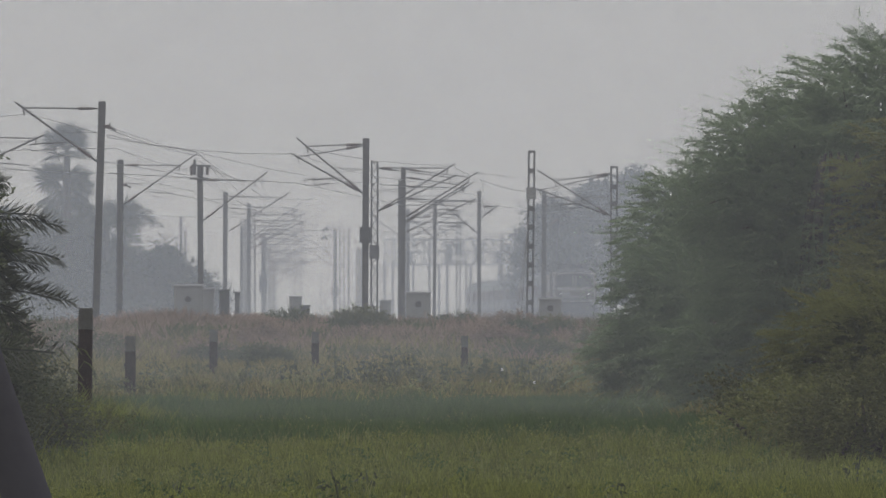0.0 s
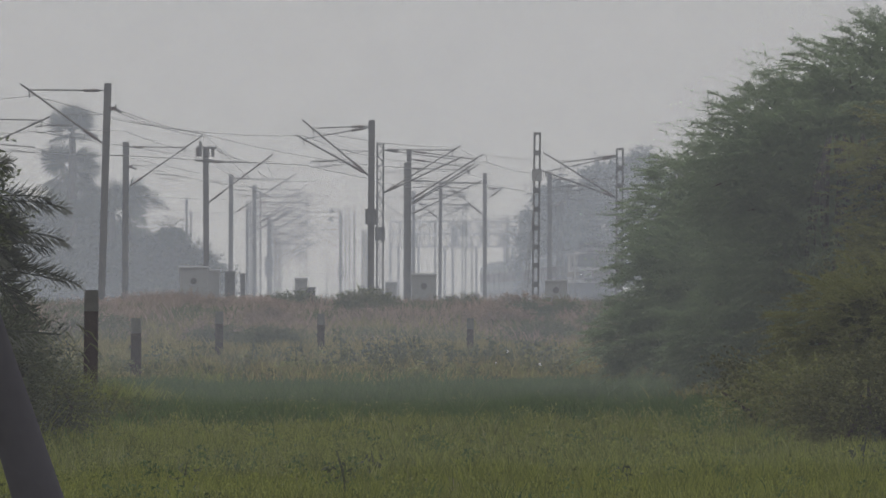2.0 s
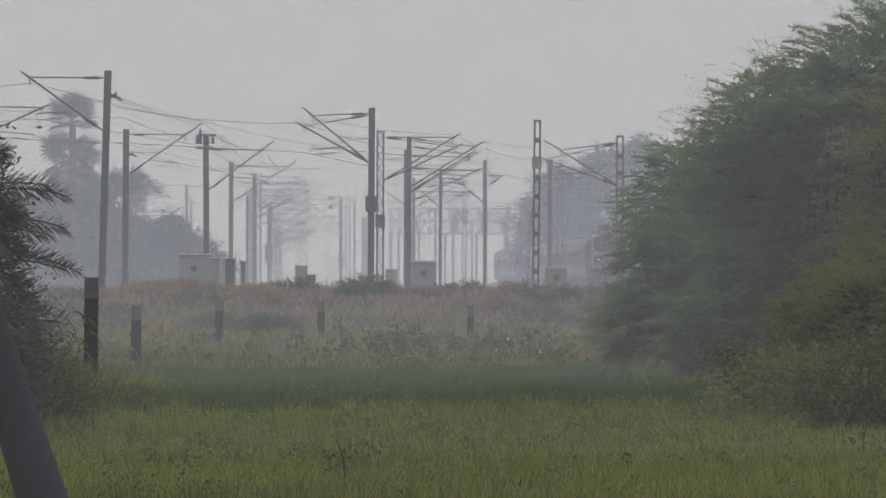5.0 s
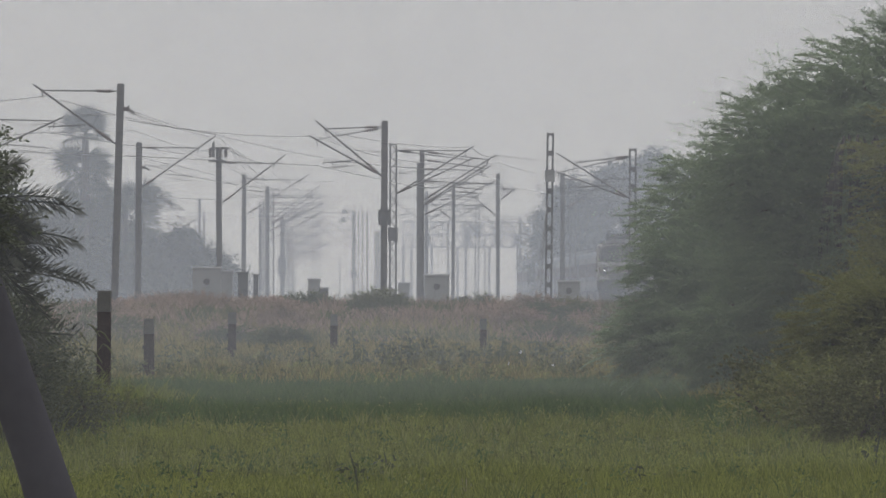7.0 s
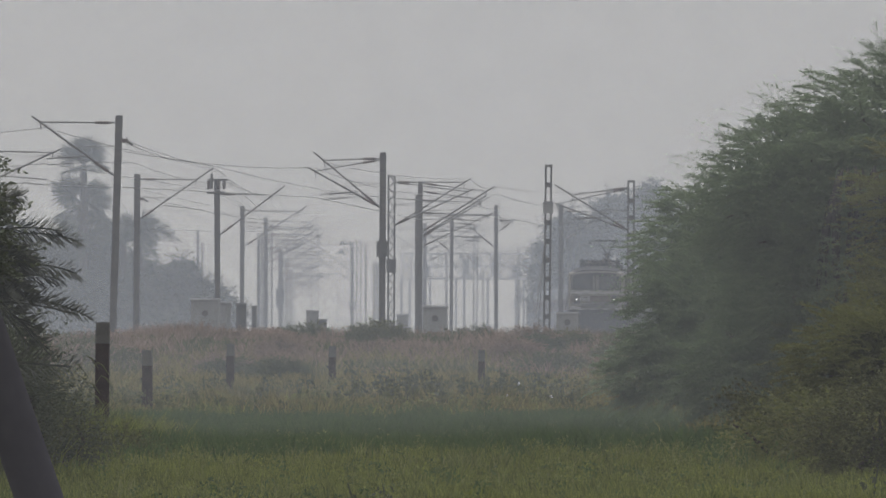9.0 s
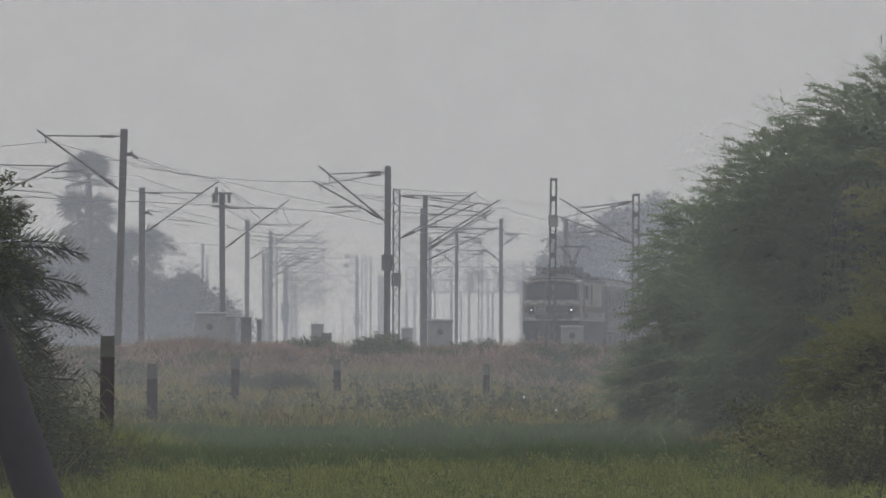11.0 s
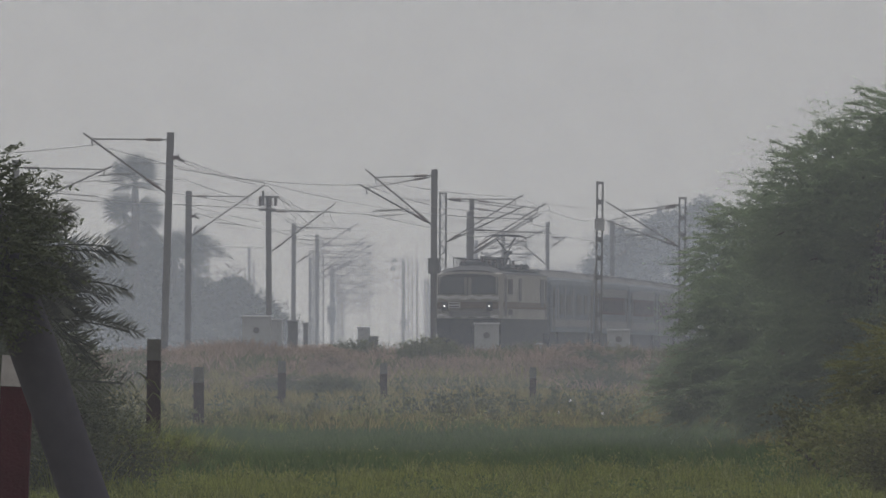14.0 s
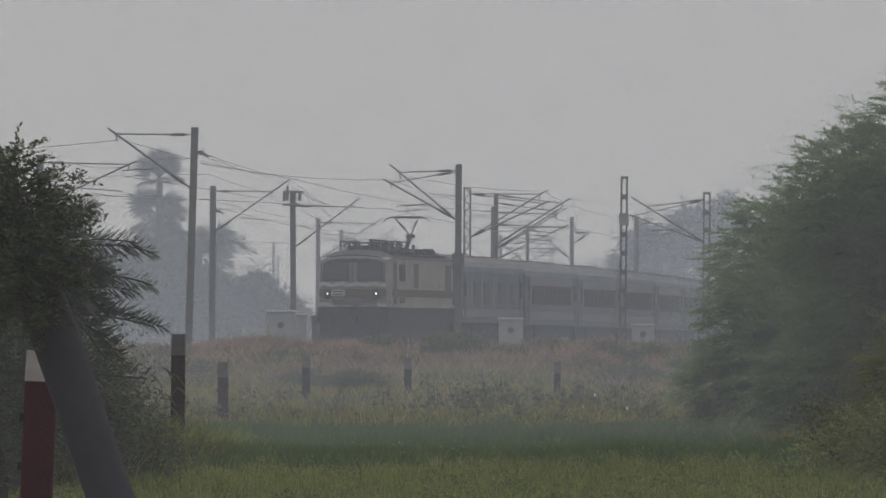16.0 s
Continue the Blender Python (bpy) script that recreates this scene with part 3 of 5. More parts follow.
rod("overhead_wire", "thin dark overhead wire", hanging((-19.09, 1200, 7.1), (-4.8, 1200, 6.64), 0.1), 0.012)
rod("overhead_wire", "thin dark overhead wire", hanging((-20.23, 1200, 8.93), (-14.93, 1400, 9.5), 0.1), 0.012)
rod("overhead_wire", "thin dark overhead wire", hanging((-13.09, 716, 8.73), (-9.6, 900, 10.41), 0.1), 0.012)
rod("jumper_wire", "slack jumper wire between masts", hanging((-11.54, 588, 9.0), (-12.73, 700, 9.1), 0.1), 0.014)
rod("jumper_wire", "slack jumper wire between masts", hanging((-11.42, 588, 8.95), (-12.12, 740, 8.83), 0.1), 0.014)
rod("jumper_wire", "slack jumper wire between masts", hanging((-10.8, 700, 9.57), (-10.78, 740, 8.83), 0.1), 0.014)
rod("guy_wire", "taut steel guy wire bracing the battened mast", [(3.96, 543, 6.21), (3.36, 538, 1.6)], 0.018)
rod("guy_wire", "taut steel guy wire bracing the battened mast", [(3.9, 543, 5.77), (3.55, 540, 1.58)], 0.018)


# ---- cabinets and small trackside things ----
def cabinet(x, y, top, sx, sy, label, spot=True, base=BED, paint=None, turn=0):
    base -= float(dip(y))
    h = top - base
    c = thing("relay_cabinet", label, "cabinet", "trackside cabinets", pose(x, y, base, 0, 0, turn))
    part("plinth", Build().box(0, 0, -0.1, sx + 0.12, sy + 0.12, 0.25), SLEEPER, c, "concrete plinth")
    body = part("body", Build().box(0, 0, 0.15, sx, sy, h - 0.22, 0.02), paint or CABINET, c)
    part("canopy", Build().box(0, 0, h - 0.07, sx + 0.14, sy + 0.14, 0.07, taper=0.9), paint or CABINET, c, "overhanging sheet metal canopy")
    for s in (-1, 1):
        part("door", Build().box(s * sx * 0.245, -sy / 2 - 0.012, 0.2, sx * 0.47, 0.02, h - 0.34), paint or CABINET, body)
    if spot:
        part("lock_plate", Build().tube([(0, -sy / 2 - 0.026, h * 0.66), (0, -sy / 2 - 0.05, h * 0.66)], 0.13, 12), CABINET_DARK, body, "round dark lock plate")
    return c


cabinet(-0.98, 470, 2.48, 0.98, 0.7, "pale grey steel relay cabinet with a round dark plate")
cabinet(4.34, 480, 2.25, 0.9, 0.7, "weathered grey relay cabinet beside the battened mast")
cabinet(-10.31, 480, 2.8, 1.16, 0.9, "whitish relay hut with an overhanging canopy")
cabinet(-9.53, 482, 2.67, 0.46, 0.7, "narrow whitish cabinet standing against the relay hut", False)
cabinet(-9.58, 520, 2.69, 0.45, 0.5, "narrow dark grey signal cabinet", False, BED, CABINET_DARK)
cabinet(-6.96, 560, 2.46, 0.58, 0.5, "small pale cabinet with a flat cap", False)
cabinet(-6.46, 556, 2.03, 0.42, 0.4, "small dark location box", False, BED, CABINET_DARK)
cabinet(-3.01, 620, 2.36, 0.6, 0.6, "grey cabinet further down the line", False)
cabinet(0.16, 560, 1.61, 0.55, 0.5, "low grey cable box in the weeds", False)
cabinet(1.07, 470, 1.68, 0.26, 0.25, "small white marker block with a dark foot", False)
cabinet(-9.71, 560, 2.67, 0.24, 0.3, "small dark point machine box on a stand", False, BED, CABINET_DARK)


def yard_lamp(x, y, z, arm):
    """A floodlight on a bracket at a mast head."""
    l = thing("yard_lamp", "small dark yard lamp on a bracket arm", "lamp", "yard lamps", pose(x, y, z))
    part("bracket", Build().tube([(arm, 0, -0.1), (0.1, 0, 0.0), (0, 0, -0.05)], 0.05, 6), TUBE, l)
    part("shade", Build().tube([(0, 0, -0.35), (0, 0, -0.2), (0, 0, 0.05)], [0.3, 0.24, 0.06], 10), CABINET_DARK, l)


yard_lamp(-10.06, 1015.9, 9.14, 0.85)
yard_lamp(-10.16, 1015.8, 8.42, 0.95)
yard_lamp(-17.86, 1499.6, 13.5, -0.5)
yard_lamp(-17.86, 1499.6, 12.64, -0.5)


def ballast_heap(x, y, w, d, h):
    """A long low heap of spilt ballast beside the line."""
    g = np.random.RandomState(8)
    n, k = 26, 9
    v, f = [], []
    for i in range(n):
        a = i / (n - 1)
        for j in range(k):
            b = j / (k - 1)
            z = h * math.sin(math.pi * a) ** 0.5 * math.sin(math.pi * b) * (0.8 + 0.4 * g.rand())
            v.append((x + w * (a - 0.5), y + d * (b - 0.5), float(ground_z(x, y)) - 0.05 + z))
    for i in range(n - 1):
        f += [(i * k + j, (i + 1) * k + j, (i + 1) * k + j + 1, i * k + j + 1) for j in range(k - 1)]
    tagged(new("ballast_heap", Build().put(v, f).mesh("ballast_heap", BALLAST)), "low heap of dark grey ballast beside the track", "ballast heap")


ballast_heap(2.7, 398, 3.8, 5.0, 0.36)


# ---- boundary posts ----
def boundary_post(x, y, top, w, lean=0.0, fresh=False):
    p = thing("boundary_post", "square boundary post painted dark red with a white top" if fresh else "weathered square concrete boundary post, faded dark red below a greyish top", "post", "boundary posts", pose(x, y, 0, 0, lean, 0))
    cut = top - (0.19 if fresh else 0.26)
    part("shaft", Build().box(0, 0, -0.3, w, w, cut + 0.3, 0.015), POST_RED if fresh else POST_BROWN, p, "dark red paint")
    part("head", Build().box(0, 0, cut, w + 0.004, w + 0.004, top - cut, 0.015, 0.96), POST_WHITE if fresh else POST_GREY, p, "whitish top")
    for k in range(3):
        part("staple", Build().box(-w / 2 - 0.012, 0, cut - 0.25 - 0.3 * k, 0.03, 0.06, 0.05), BLACK, p, "rusted wire staple")


boundary_post(-3.095, 73, 1.45, 0.195, 2.4, True)
boundary_post(-4.38, 145, 1.6, 0.17, 0.5)
boundary_post(-5.24, 199, 1.17, 0.175, -0.3)
boundary_post(-4.88, 252, 1.22, 0.17, 0.4)
boundary_post(-2.91, 270, 1.15, 0.165, 0.2)
boundary_post(0.5, 276, 1.04, 0.155, 0.3)


# ---- far station footbridge ----
def footbridge():
    b = thing("footbridge", "steel lattice footbridge over the tracks, pale in the haze", "bridge")
    y, x0, x1, z0, z1 = 1050.0, -5.2, 7.1, 6.0, 8.2
    for z in (z0, (z0 + z1) / 2, z1):
        part("chord", Build().box((x0 + x1) / 2, y, z, x1 - x0, 0.4, 0.16), BRIDGE, b)
    k = 14
    dx = (x1 - x0) / k
    for i in range(k + 1):
        part("upright", Build().box(x0 + dx * i, y, z0, 0.1, 0.3, z1 - z0), BRIDGE, b)
    for i in range(k):
        part("brace", Build().tube([(x0 + dx * i, y, z0), (x0 + dx * (i + 1), y, z1)], 0.05, 4), BRIDGE, b)
        part("brace", Build().tube([(x0 + dx * (i + 1), y + 2.2, z0), (x0 + dx * i, y + 2.2, z1)], 0.05, 4), BRIDGE, b)
        part("upright", Build().box(x0 + dx * i, y + 2.2, z0, 0.1, 0.2, z1 - z0), BRIDGE, b)
    for i, low, tall in ((2, 0.2, 0.9), (6, 0.2, 1.7), (7, 1.0, 1.0), (9, 0.3, 1.5), (11, 0.2, 1.0), (12, 0.9, 1.0)):
        part("panel", Build().box(x0 + dx * (i + 0.5), y + 0.3, z0 + low, dx * 0.7, 0.1, tall), BRIDGE, b)
    for x in (x0 + 0.4, x0 + 2.2, x0 + 5.2, x0 + 8.0, x0 + 10.5, x1 - 0.4):
        for s in (-0.35, 0.35):
            part("column", Build().box(x + s, y, BED - 0.5, 0.22, 0.3, z0 - BED + 0.5), BRIDGE, b)


footbridge()


# ---- the train ----
def profile(w, z0, z1, crown, n=6):
    """Cross section of a rail vehicle: straight sides and a rounded roof."""
    h = w / 2
    pts = [(-h, z0), (h, z0), (h, z1)]
    for i in range(1, n):
        a = math.pi * i / n
        pts.append((h * math.cos(a) if 0 < i < n else 0, z1 + crown * math.sin(a)))
    pts.append((-h, z1))
    return pts


def bogie(parent, y, wheels=3, pitch=1.85):
    b = part("bogie", Build().box(0, y, 0.35, 2.5, pitch * (wheels - 1) + 1.4, 0.5, 0.05), BLACK, parent, "dark bogie frame")
    for i in range(wheels):
        yy = y + pitch * (i - (wheels - 1) / 2)
        for s in (-0.84, 0.84):
            part("wheel", Build().tube([(s - 0.07, yy, 0.5), (s + 0.07, yy, 0.5)], 0.5, 16), BLACK, b)


def pantograph(parent, y, raised):
    z = 4.1
    p = part("pantograph", Build().box(0, y, z, 1.5, 1.5, 0.1).box(0, y, z - 0.25, 1.0, 0.2, 0.26), BLACK, parent, "raised pantograph" if raised else "folded pantograph")
    for s in (-0.6, 0.6):
        for q in (-0.6, 0.6):
            part("roof_insulator", Build().tube([(s, y + q, z - 0.3), (s, y + q, z + 0.02)], 0.09, 8), PORCELAIN, p)
    if raised:
        knee = (0, y + 0.9, z + 0.68)
        part("lower_arm", Build().tube([(0, y - 0.5, z + 0.1), knee], 0.1, 6), BLACK, p)
        part("knee", Build().tube([(-0.2, knee[1], knee[2]), (0.2, knee[1], knee[2])], 0.09, 6), BLACK, p)
        for s in (-1, 1):
            part("upper_arm", Build().tube([knee, (s * 0.5, y - 0.2, z + 1.42)], 0.026, 5), BLACK, p)
            part("brace", Build().tube([(s * 0.5, y - 0.2, z + 1.42), (s * 0.1, y + 0.3, z + 0.95)], 0.016, 4), BLACK, p)
        part("collector_head", Build().tube([(-1.02, y - 0.2, z + 1.28), (-0.9, y - 0.2, z + 1.42), (-0.6, y - 0.2, z + 1.5), (0.6, y - 0.2, z + 1.5), (0.9, y - 0.2, z + 1.42), (1.02, y - 0.2, z + 1.28)], 0.03, 6), BLACK, p)
        part("collector_strip", Build().tube([(-0.65, y + 0.15, z + 1.46), (0.65, y + 0.15, z + 1.46)], 0.028, 6), BLACK, p)
    else:
        for s in (-0.45, 0.45):
            part("lower_arm", Build().tube([(s, y - 0.9, z + 0.16), (s, y + 0.9, z + 0.2)], 0.04, 5), BLACK, p)
        part("collector_head", Build().tube([(-1.0, y, z + 0.12), (-0.85, y, z + 0.27), (0.85, y, z + 0.27), (1.0, y, z + 0.12)], 0.035, 6), BLACK, p)


def locomotive():
    """Front towards -y at the origin; rail top at z = 0."""
    L, w = 20.5, 3.12
    o = thing("electric_locomotive", "cream electric locomotive with a brown stripe and black underframe", "locomotive")
    rings = []
    for y, dx, top, low in ((0.0, 0.2, -0.22, 0.0), (0.35, 0.06, -0.06, 0.0), (0.8, 0.0, 0.0, 0.0), (L - 0.8, 0.0, 0.0, 0.0), (L - 0.35, 0.06, -0.06, 0.0), (L, 0.2, -0.22, 0.0)):
        rings.append([(x * (1 - dx / w * 2 if z > 2 else 1 - dx / w), y + (0.22 if z > 2.6 and y < 1 else 0) - (0.22 if z > 2.6 and y > L - 1 else 0), z + (top * 0.35 if z > 3.4 else 0)) for x, z in profile(w, 1.62, 3.7, 0.15)])
    body = part("body", Build().loft(rings), CREAM, o, "cream painted body")
    part("skirt", Build().box(0, L / 2, 0.95, w - 0.06, L - 0.15, 0.67), BLACK, o, "black lower body")
    part("roof", Build().loft([[(x * k, y, z - q) for x, z in profile(w - 0.12, 3.7, 3.74, 0.2)] for y, k, q in ((0.3, 0.86, 0.08), (0.8, 0.97, 0.02), (1.4, 1.0, 0.0), (L - 1.4, 1.0, 0.0), (L - 0.8, 0.97, 0.02), (L - 0.3, 0.86, 0.08))]), ROOF_DARK, o, "dark grey roof")
    for s in (-1, 1):
        part("roof_rail", Build().tube([(s * 1.0, 3.0, 3.95), (s * 1.0, 3.0, 4.44), (s * 1.0, 8.6, 4.44), (s * 1.0, 8.6, 3.95)], 0.03, 5), BLACK, o)
        for y in (4.4, 5.8, 7.2):
            part("rail_post", Build().tube([(s * 1.0, y, 3.95), (s * 1.0, y, 4.44)], 0.026, 5), BLACK, o)
        part("roof_walkway", Build().box(s * 1.25, L / 2, 3.86, 0.3, L - 5.0, 0.05), ROOF_DARK, o)
    for y, s in ((0.16, 1), (L - 0.16, -1)):
        part("cab_dome", Build().loft([[(x * k, y + s * q, z) for x, z in profile(w - 0.3, 3.52, top, crown)] for q, k, top, crown in ((0.0, 0.82, 3.56, 0.1), (0.5, 0.93, 3.68, 0.22), (1.1, 0.97, 3.74, 0.32), (2.0, 0.95, 3.74, 0.36), (2.6, 0.9, 3.72, 0.22))]), ROOF_DARK, o, "rounded dark grey cab roof")
    for y, s in ((0.0, -1), (L, 1)):
        face = y + s * 0.03
        for x in (-0.74, 0.72):
            v = [(x - 0.56, y - s * 0.08, 2.74), (x + 0.56, y - s * 0.08, 2.74), (x + 0.55, y - s * 0.2, 3.52), (x - 0.55, y - s * 0.2, 3.52)]
            v += [(a, b + s * 0.12, c) for a, b, c in v]
            part("windscreen", Build().put(v, [(0, 1, 2, 3), (7, 6, 5, 4), (0, 4, 5, 1), (1, 5, 6, 2), (2, 6, 7, 3), (3, 7, 4, 0)]), GLASS, body, "large dark windscreen")
        part("front_stripe", Build().box(0, face, 2.08, w - 0.3, 0.1, 0.31), STRIPE, body, "brown band")
        part("number_board", Build().box(-0.62, face + s * 0.04, 2.1, 0.56, 0.1, 0.27), WAVE_PAINT, body, "pale number board")
        for k in (2.15, 2.27):
            part("number_bar", Build().box(-0.62, face + s * 0.095, k, 0.46, 0.012, 0.05), BLACK, body)
        for x in (-1.06, 1.0):
            lamp = part("headlight_housing", Build().box(x, face + s * 0.05, 1.98, 0.27, 0.12, 0.4, 0.04), BLACK, body)
            part("headlight", Build().tube([(x, face + s * 0.11, 2.2), (x, face + s * 0.15, 2.2)], 0.03, 10), LAMP, lamp, "lit headlight")
        part("buffer_beam", Build().box(0, face + s * 0.05, 0.95, 2.9, 0.2, 0.62, 0.04), BLACK, o, "black buffer beam")
        for x in (-0.98, 0.98):
            part("buffer", Build().tube([(x, face, 1.1), (x, face + s * 0.5, 1.1)], 0.2, 10), BLACK, o)
        part("coupler", Build().box(0, face + s * 0.25, 0.95, 0.4, 0.5, 0.3), BLACK, o)
        part("cowcatcher", Build().box(0, face - s * 0.1, 0.06, 2.8, 0.3, 0.9), BLACK, o, "black rail guard")
        for z, tall in ((2.5, 0.16), (1.66, 0.14)):
            edge = [(-1.42 + 0.142 * k, z + tall * (0.25 * math.sin(k * 1.25) + (0.15 if k % 2 else 0))) for k in range(21)]
            v = [(a, face + s * 0.025, b) for a, b in edge] + [(a, face + s * 0.025, b + tall) for a, b in edge]
            part("pale_wave", Build().put(v, [(k, k + 1, k + 22, k + 21) for k in range(20)]), WAVE_PAINT, body, "pale wavy band of paint")
        for x in (-1.35, -0.02, 1.35):
            part("wiper_pillar", Build().box(x, y - s * 0.02, 2.7, 0.05, 0.05, 0.85), CABINET_DARK, body)
        part("marker_plate", Build().box(0.1, face + s * 0.03, 1.72, 1.9, 0.03, 0.22), CABINET_DARK, body)
    for s in (-1, 1):
        x = s * (w / 2 + 0.012)
        part("side_stripe", Build().box(x, L / 2, 2.08, 0.03, L - 1.5, 0.31), STRIPE, body)
        for y0, y1, z0, z1 in ((1.2, 1.9, 1.75, 3.5), (2.8, 4.4, 2.75, 3.45), (2.9, 4.3, 1.8, 2.05), (7.2, 8.3, 2.45, 3.5), (16.6, 18.2, 2.2, 3.5), (18.9, 19.5, 1.75, 3.5)):
            part("louvre" if y1 - y0 > 0.75 else "cab_door", Build().box(x, (y0 + y1) / 2, z0, 0.05, y1 - y0, z1 - z0), TINTED if z0 > 2.7 else CABINET_DARK, body)
        part("gutter", Build().box(s * (w / 2 - 0.02), L / 2, 3.66, 0.1, L - 1.7, 0.06), COACH_PALE, body)
    bogie(o, 4.2); bogie(o, L - 4.2)
    part("transformer_tank", Build().box(0, L / 2, 0.12, 2.8, L - 2.0, 0.88, 0.1), BLACK, o)
    pantograph(o, 3.9, False); pantograph(o, L - 4.6, True)
    for i, (y, sx, sy, sz) in enumerate(((1.9, 1.3, 0.8, 0.2), (5.4, 1.7, 2.2, 0.26), (7.2, 1.0, 0.7, 0.34), (8.9, 1.5, 1.2, 0.24), (10.6, 1.8, 1.8, 0.16), (12.6, 1.1, 0.9, 0.22), (18.4, 1.5, 1.0, 0.2))):
        part("roof_equipment", Build().box(0.1 * (-1) ** i, y, 4.02, sx, sy, sz, 0.1, 0.85), BLACK, o)
    g = np.random.RandomState(5)
    for k in range(16):
        y, x = 2.4 + 0.75 * k, g.uniform(-0.9, 0.9)
        part("roof_insulator", Build().tube([(x, y, 3.95 + 0.06 * i) for i in range(8)], [0.1 if i % 2 else 0.06 for i in range(8)], 7), PORCELAIN, o)
        if k % 2:
            part("roof_pipe", Build().tube([(x, y, 4.36), (x * 0.4, y + 0.8, 4.42), (x * 0.2, y + 1.5, 4.34)], 0.025, 5), BLACK, o)
    part("roof_bar", Build().tube([(0.3, 2.6, 4.5), (0.3, 12.5, 4.45)], 0.035, 5), BLACK, o)
    for y in (3.2, 5.4, 7.4, 9.3, 11.4):
        part("roof_insulator", Build().tube([(0.3, y, 4.0), (0.3, y, 4.48)], 0.08, 8), PORCELAIN, o)
    return o


def coach(first):
    L, w = 22.4, 3.2
    o = thing("generator_coach" if first else "passenger_coach", "grey-blue coach with louvred doors coupled behind the locomotive" if first else "grey-blue passenger coach with a dark red window band", "railway coach", "coaches of the train")
    rings = [[(x * k, y, z - (0.12 if z > 3.4 and k < 1 else 0)) for x, z in profile(w, 1.1, 3.35, 0.72, 10)] for y, k in ((0.0, 0.97), (0.25, 1.0), (L - 0.25, 1.0), (L, 0.97))]
    body = part("body", Build().loft(rings), COACH, o, "grey-blue ribbed steel body")
    part("underframe", Build().box(0, L / 2, 0.75, 2.7, L - 0.8, 0.36).box(0, 3.7, 0.25, 2.8, 4.8, 0.75).box(0, L - 3.7, 0.25, 2.8, 4.8, 0.75), BLACK, o)
    part("roof", Build().loft([[(x * 0.985, y, z + 0.02) for x, z in profile(w - 0.3, 3.52, 3.55, 0.54, 10)] for y in (0.35, L - 0.35)]), ROOF, o, "pale grey ribbed roof")
    for y in np.arange(1.2, L - 1, 1.6):
        part("roof_rib", Build().loft([[(x, y + q, z) for x, z in profile(w - 0.34, 3.58, 3.6, 0.535, 10)] for q in (0, 0.06)]), ROOF, o)
    for s in (-1, 1):
        x = s * (w / 2 + 0.01)
        part("pale_band", Build().box(x, L / 2, 1.35, 0.02, L - 0.6, 0.35), COACH_PALE, body)
        for y in (1.2, L - 1.2):
            d = part("door", Build().box(x, y, 1.2, 0.04, 0.85, 2.05), CABINET_DARK, body, "dark entrance door")
            part("door_window", Build().box(s * (w / 2 + 0.03), y, 2.25, 0.03, 0.5, 0.7), TINTED, d)
        if first:
            for y, n in ((5.2, 1.6), (9.0, 2.2), (14.5, 2.6), (18.0, 1.4)):
                part("louvre", Build().box(x, y, 1.95, 0.04, n, 0.95), CABINET_DARK, body)
            for y in (3.4, 7.1, 11.2):
                part("pale_panel", Build().box(x, y, 1.75, 0.02, 0.7, 1.4), COACH_PALE, body)
        else:
            part("window_band", Build().box(x, L / 2, 2.05, 0.03, L - 5.5, 0.85), COACH_RED, body, "dark red window band")
            part("cream_band", Build().box(x, L / 2, 2.93, 0.03, L - 3.6, 0.4), COACH_PALE, body, "dull cream upper band")
            for k in range(9):
                part("window", Build().box(s * (w / 2 + 0.025), 4.0 + 1.8 * k, 2.2, 0.03, 1.6, 0.56), TINTED, body)
    part("skirt", Build().box(0, L / 2, 0.12, 2.9, L - 10.0, 1.0), BLACK, o, "dark underfloor equipment row")
    part("gangway", Build().box(0, -0.3, 1.2, 1.5, 0.6, 2.2), BLACK, o, "black gangway bellows")
    bogie(o, 3.7, 2, 2.56); bogie(o, L - 3.7, 2, 2.56)
    for y, n in ((8.0, 2.6), (12.0, 2.2), (15.0, 1.4)):
        part("underfloor_box", Build().box(0, y, 0.38, 2.5, n, 0.45, 0.04), BLACK, o)
    return o


loco = locomotive()
train = [(loco, 0.0, 20.5)]
back = 21.3
for k in range(14):
    if k == 0:
        c = coach(True)
    elif k == 1:
        c = second_coach = coach(False)
    else:
        c = copy_thing(second_coach, Matrix())
    train.append((c, back, 22.4))
    back += 23.3


# ---- grass and weeds ----
def spread(n, x0, x1, y0, y1, seed):
    g = np.random.RandomState(seed)
    return x0 + (x1 - x0) * g.rand(n), y0 + (y1 - y0) * g.rand(n), g


def clumped(n, clumps, x0, x1, y0, y1, seed, size, tall, short):
    """Blades gathered in clumps of differing height."""
    g = np.random.RandomState(seed)
    cx, cy = x0 + (x1 - x0) * g.rand(clumps), y0 + (y1 - y0) * g.rand(clumps)
    ch = short + (tall - short) * g.rand(clumps) ** 2
    cr = size * (0.4 + g.rand(clumps))
    k = g.randint(0, clumps, n)
    return cx[k] + cr[k] * g.normal(0, 1, n), cy[k] + 2 * cr[k] * g.normal(0, 1, n), ch[k] * (0.5 + 0.5 * g.rand(n))


def band(n, x0, x1, y0, y1, seed, soft):
    """Blades of one growth whose edges fray into the next."""
    x, y, g = spread(n, x0, x1, y0 - soft, y1 + soft, seed)
    w = (wave(x, y * 0.25, seed + 50, 2.5) - 0.5) * 2 * soft + g.normal(0, soft * 0.35, n)
    keep = (y + w > y0) & (y + w < y1)
    return x[keep], y[keep], g


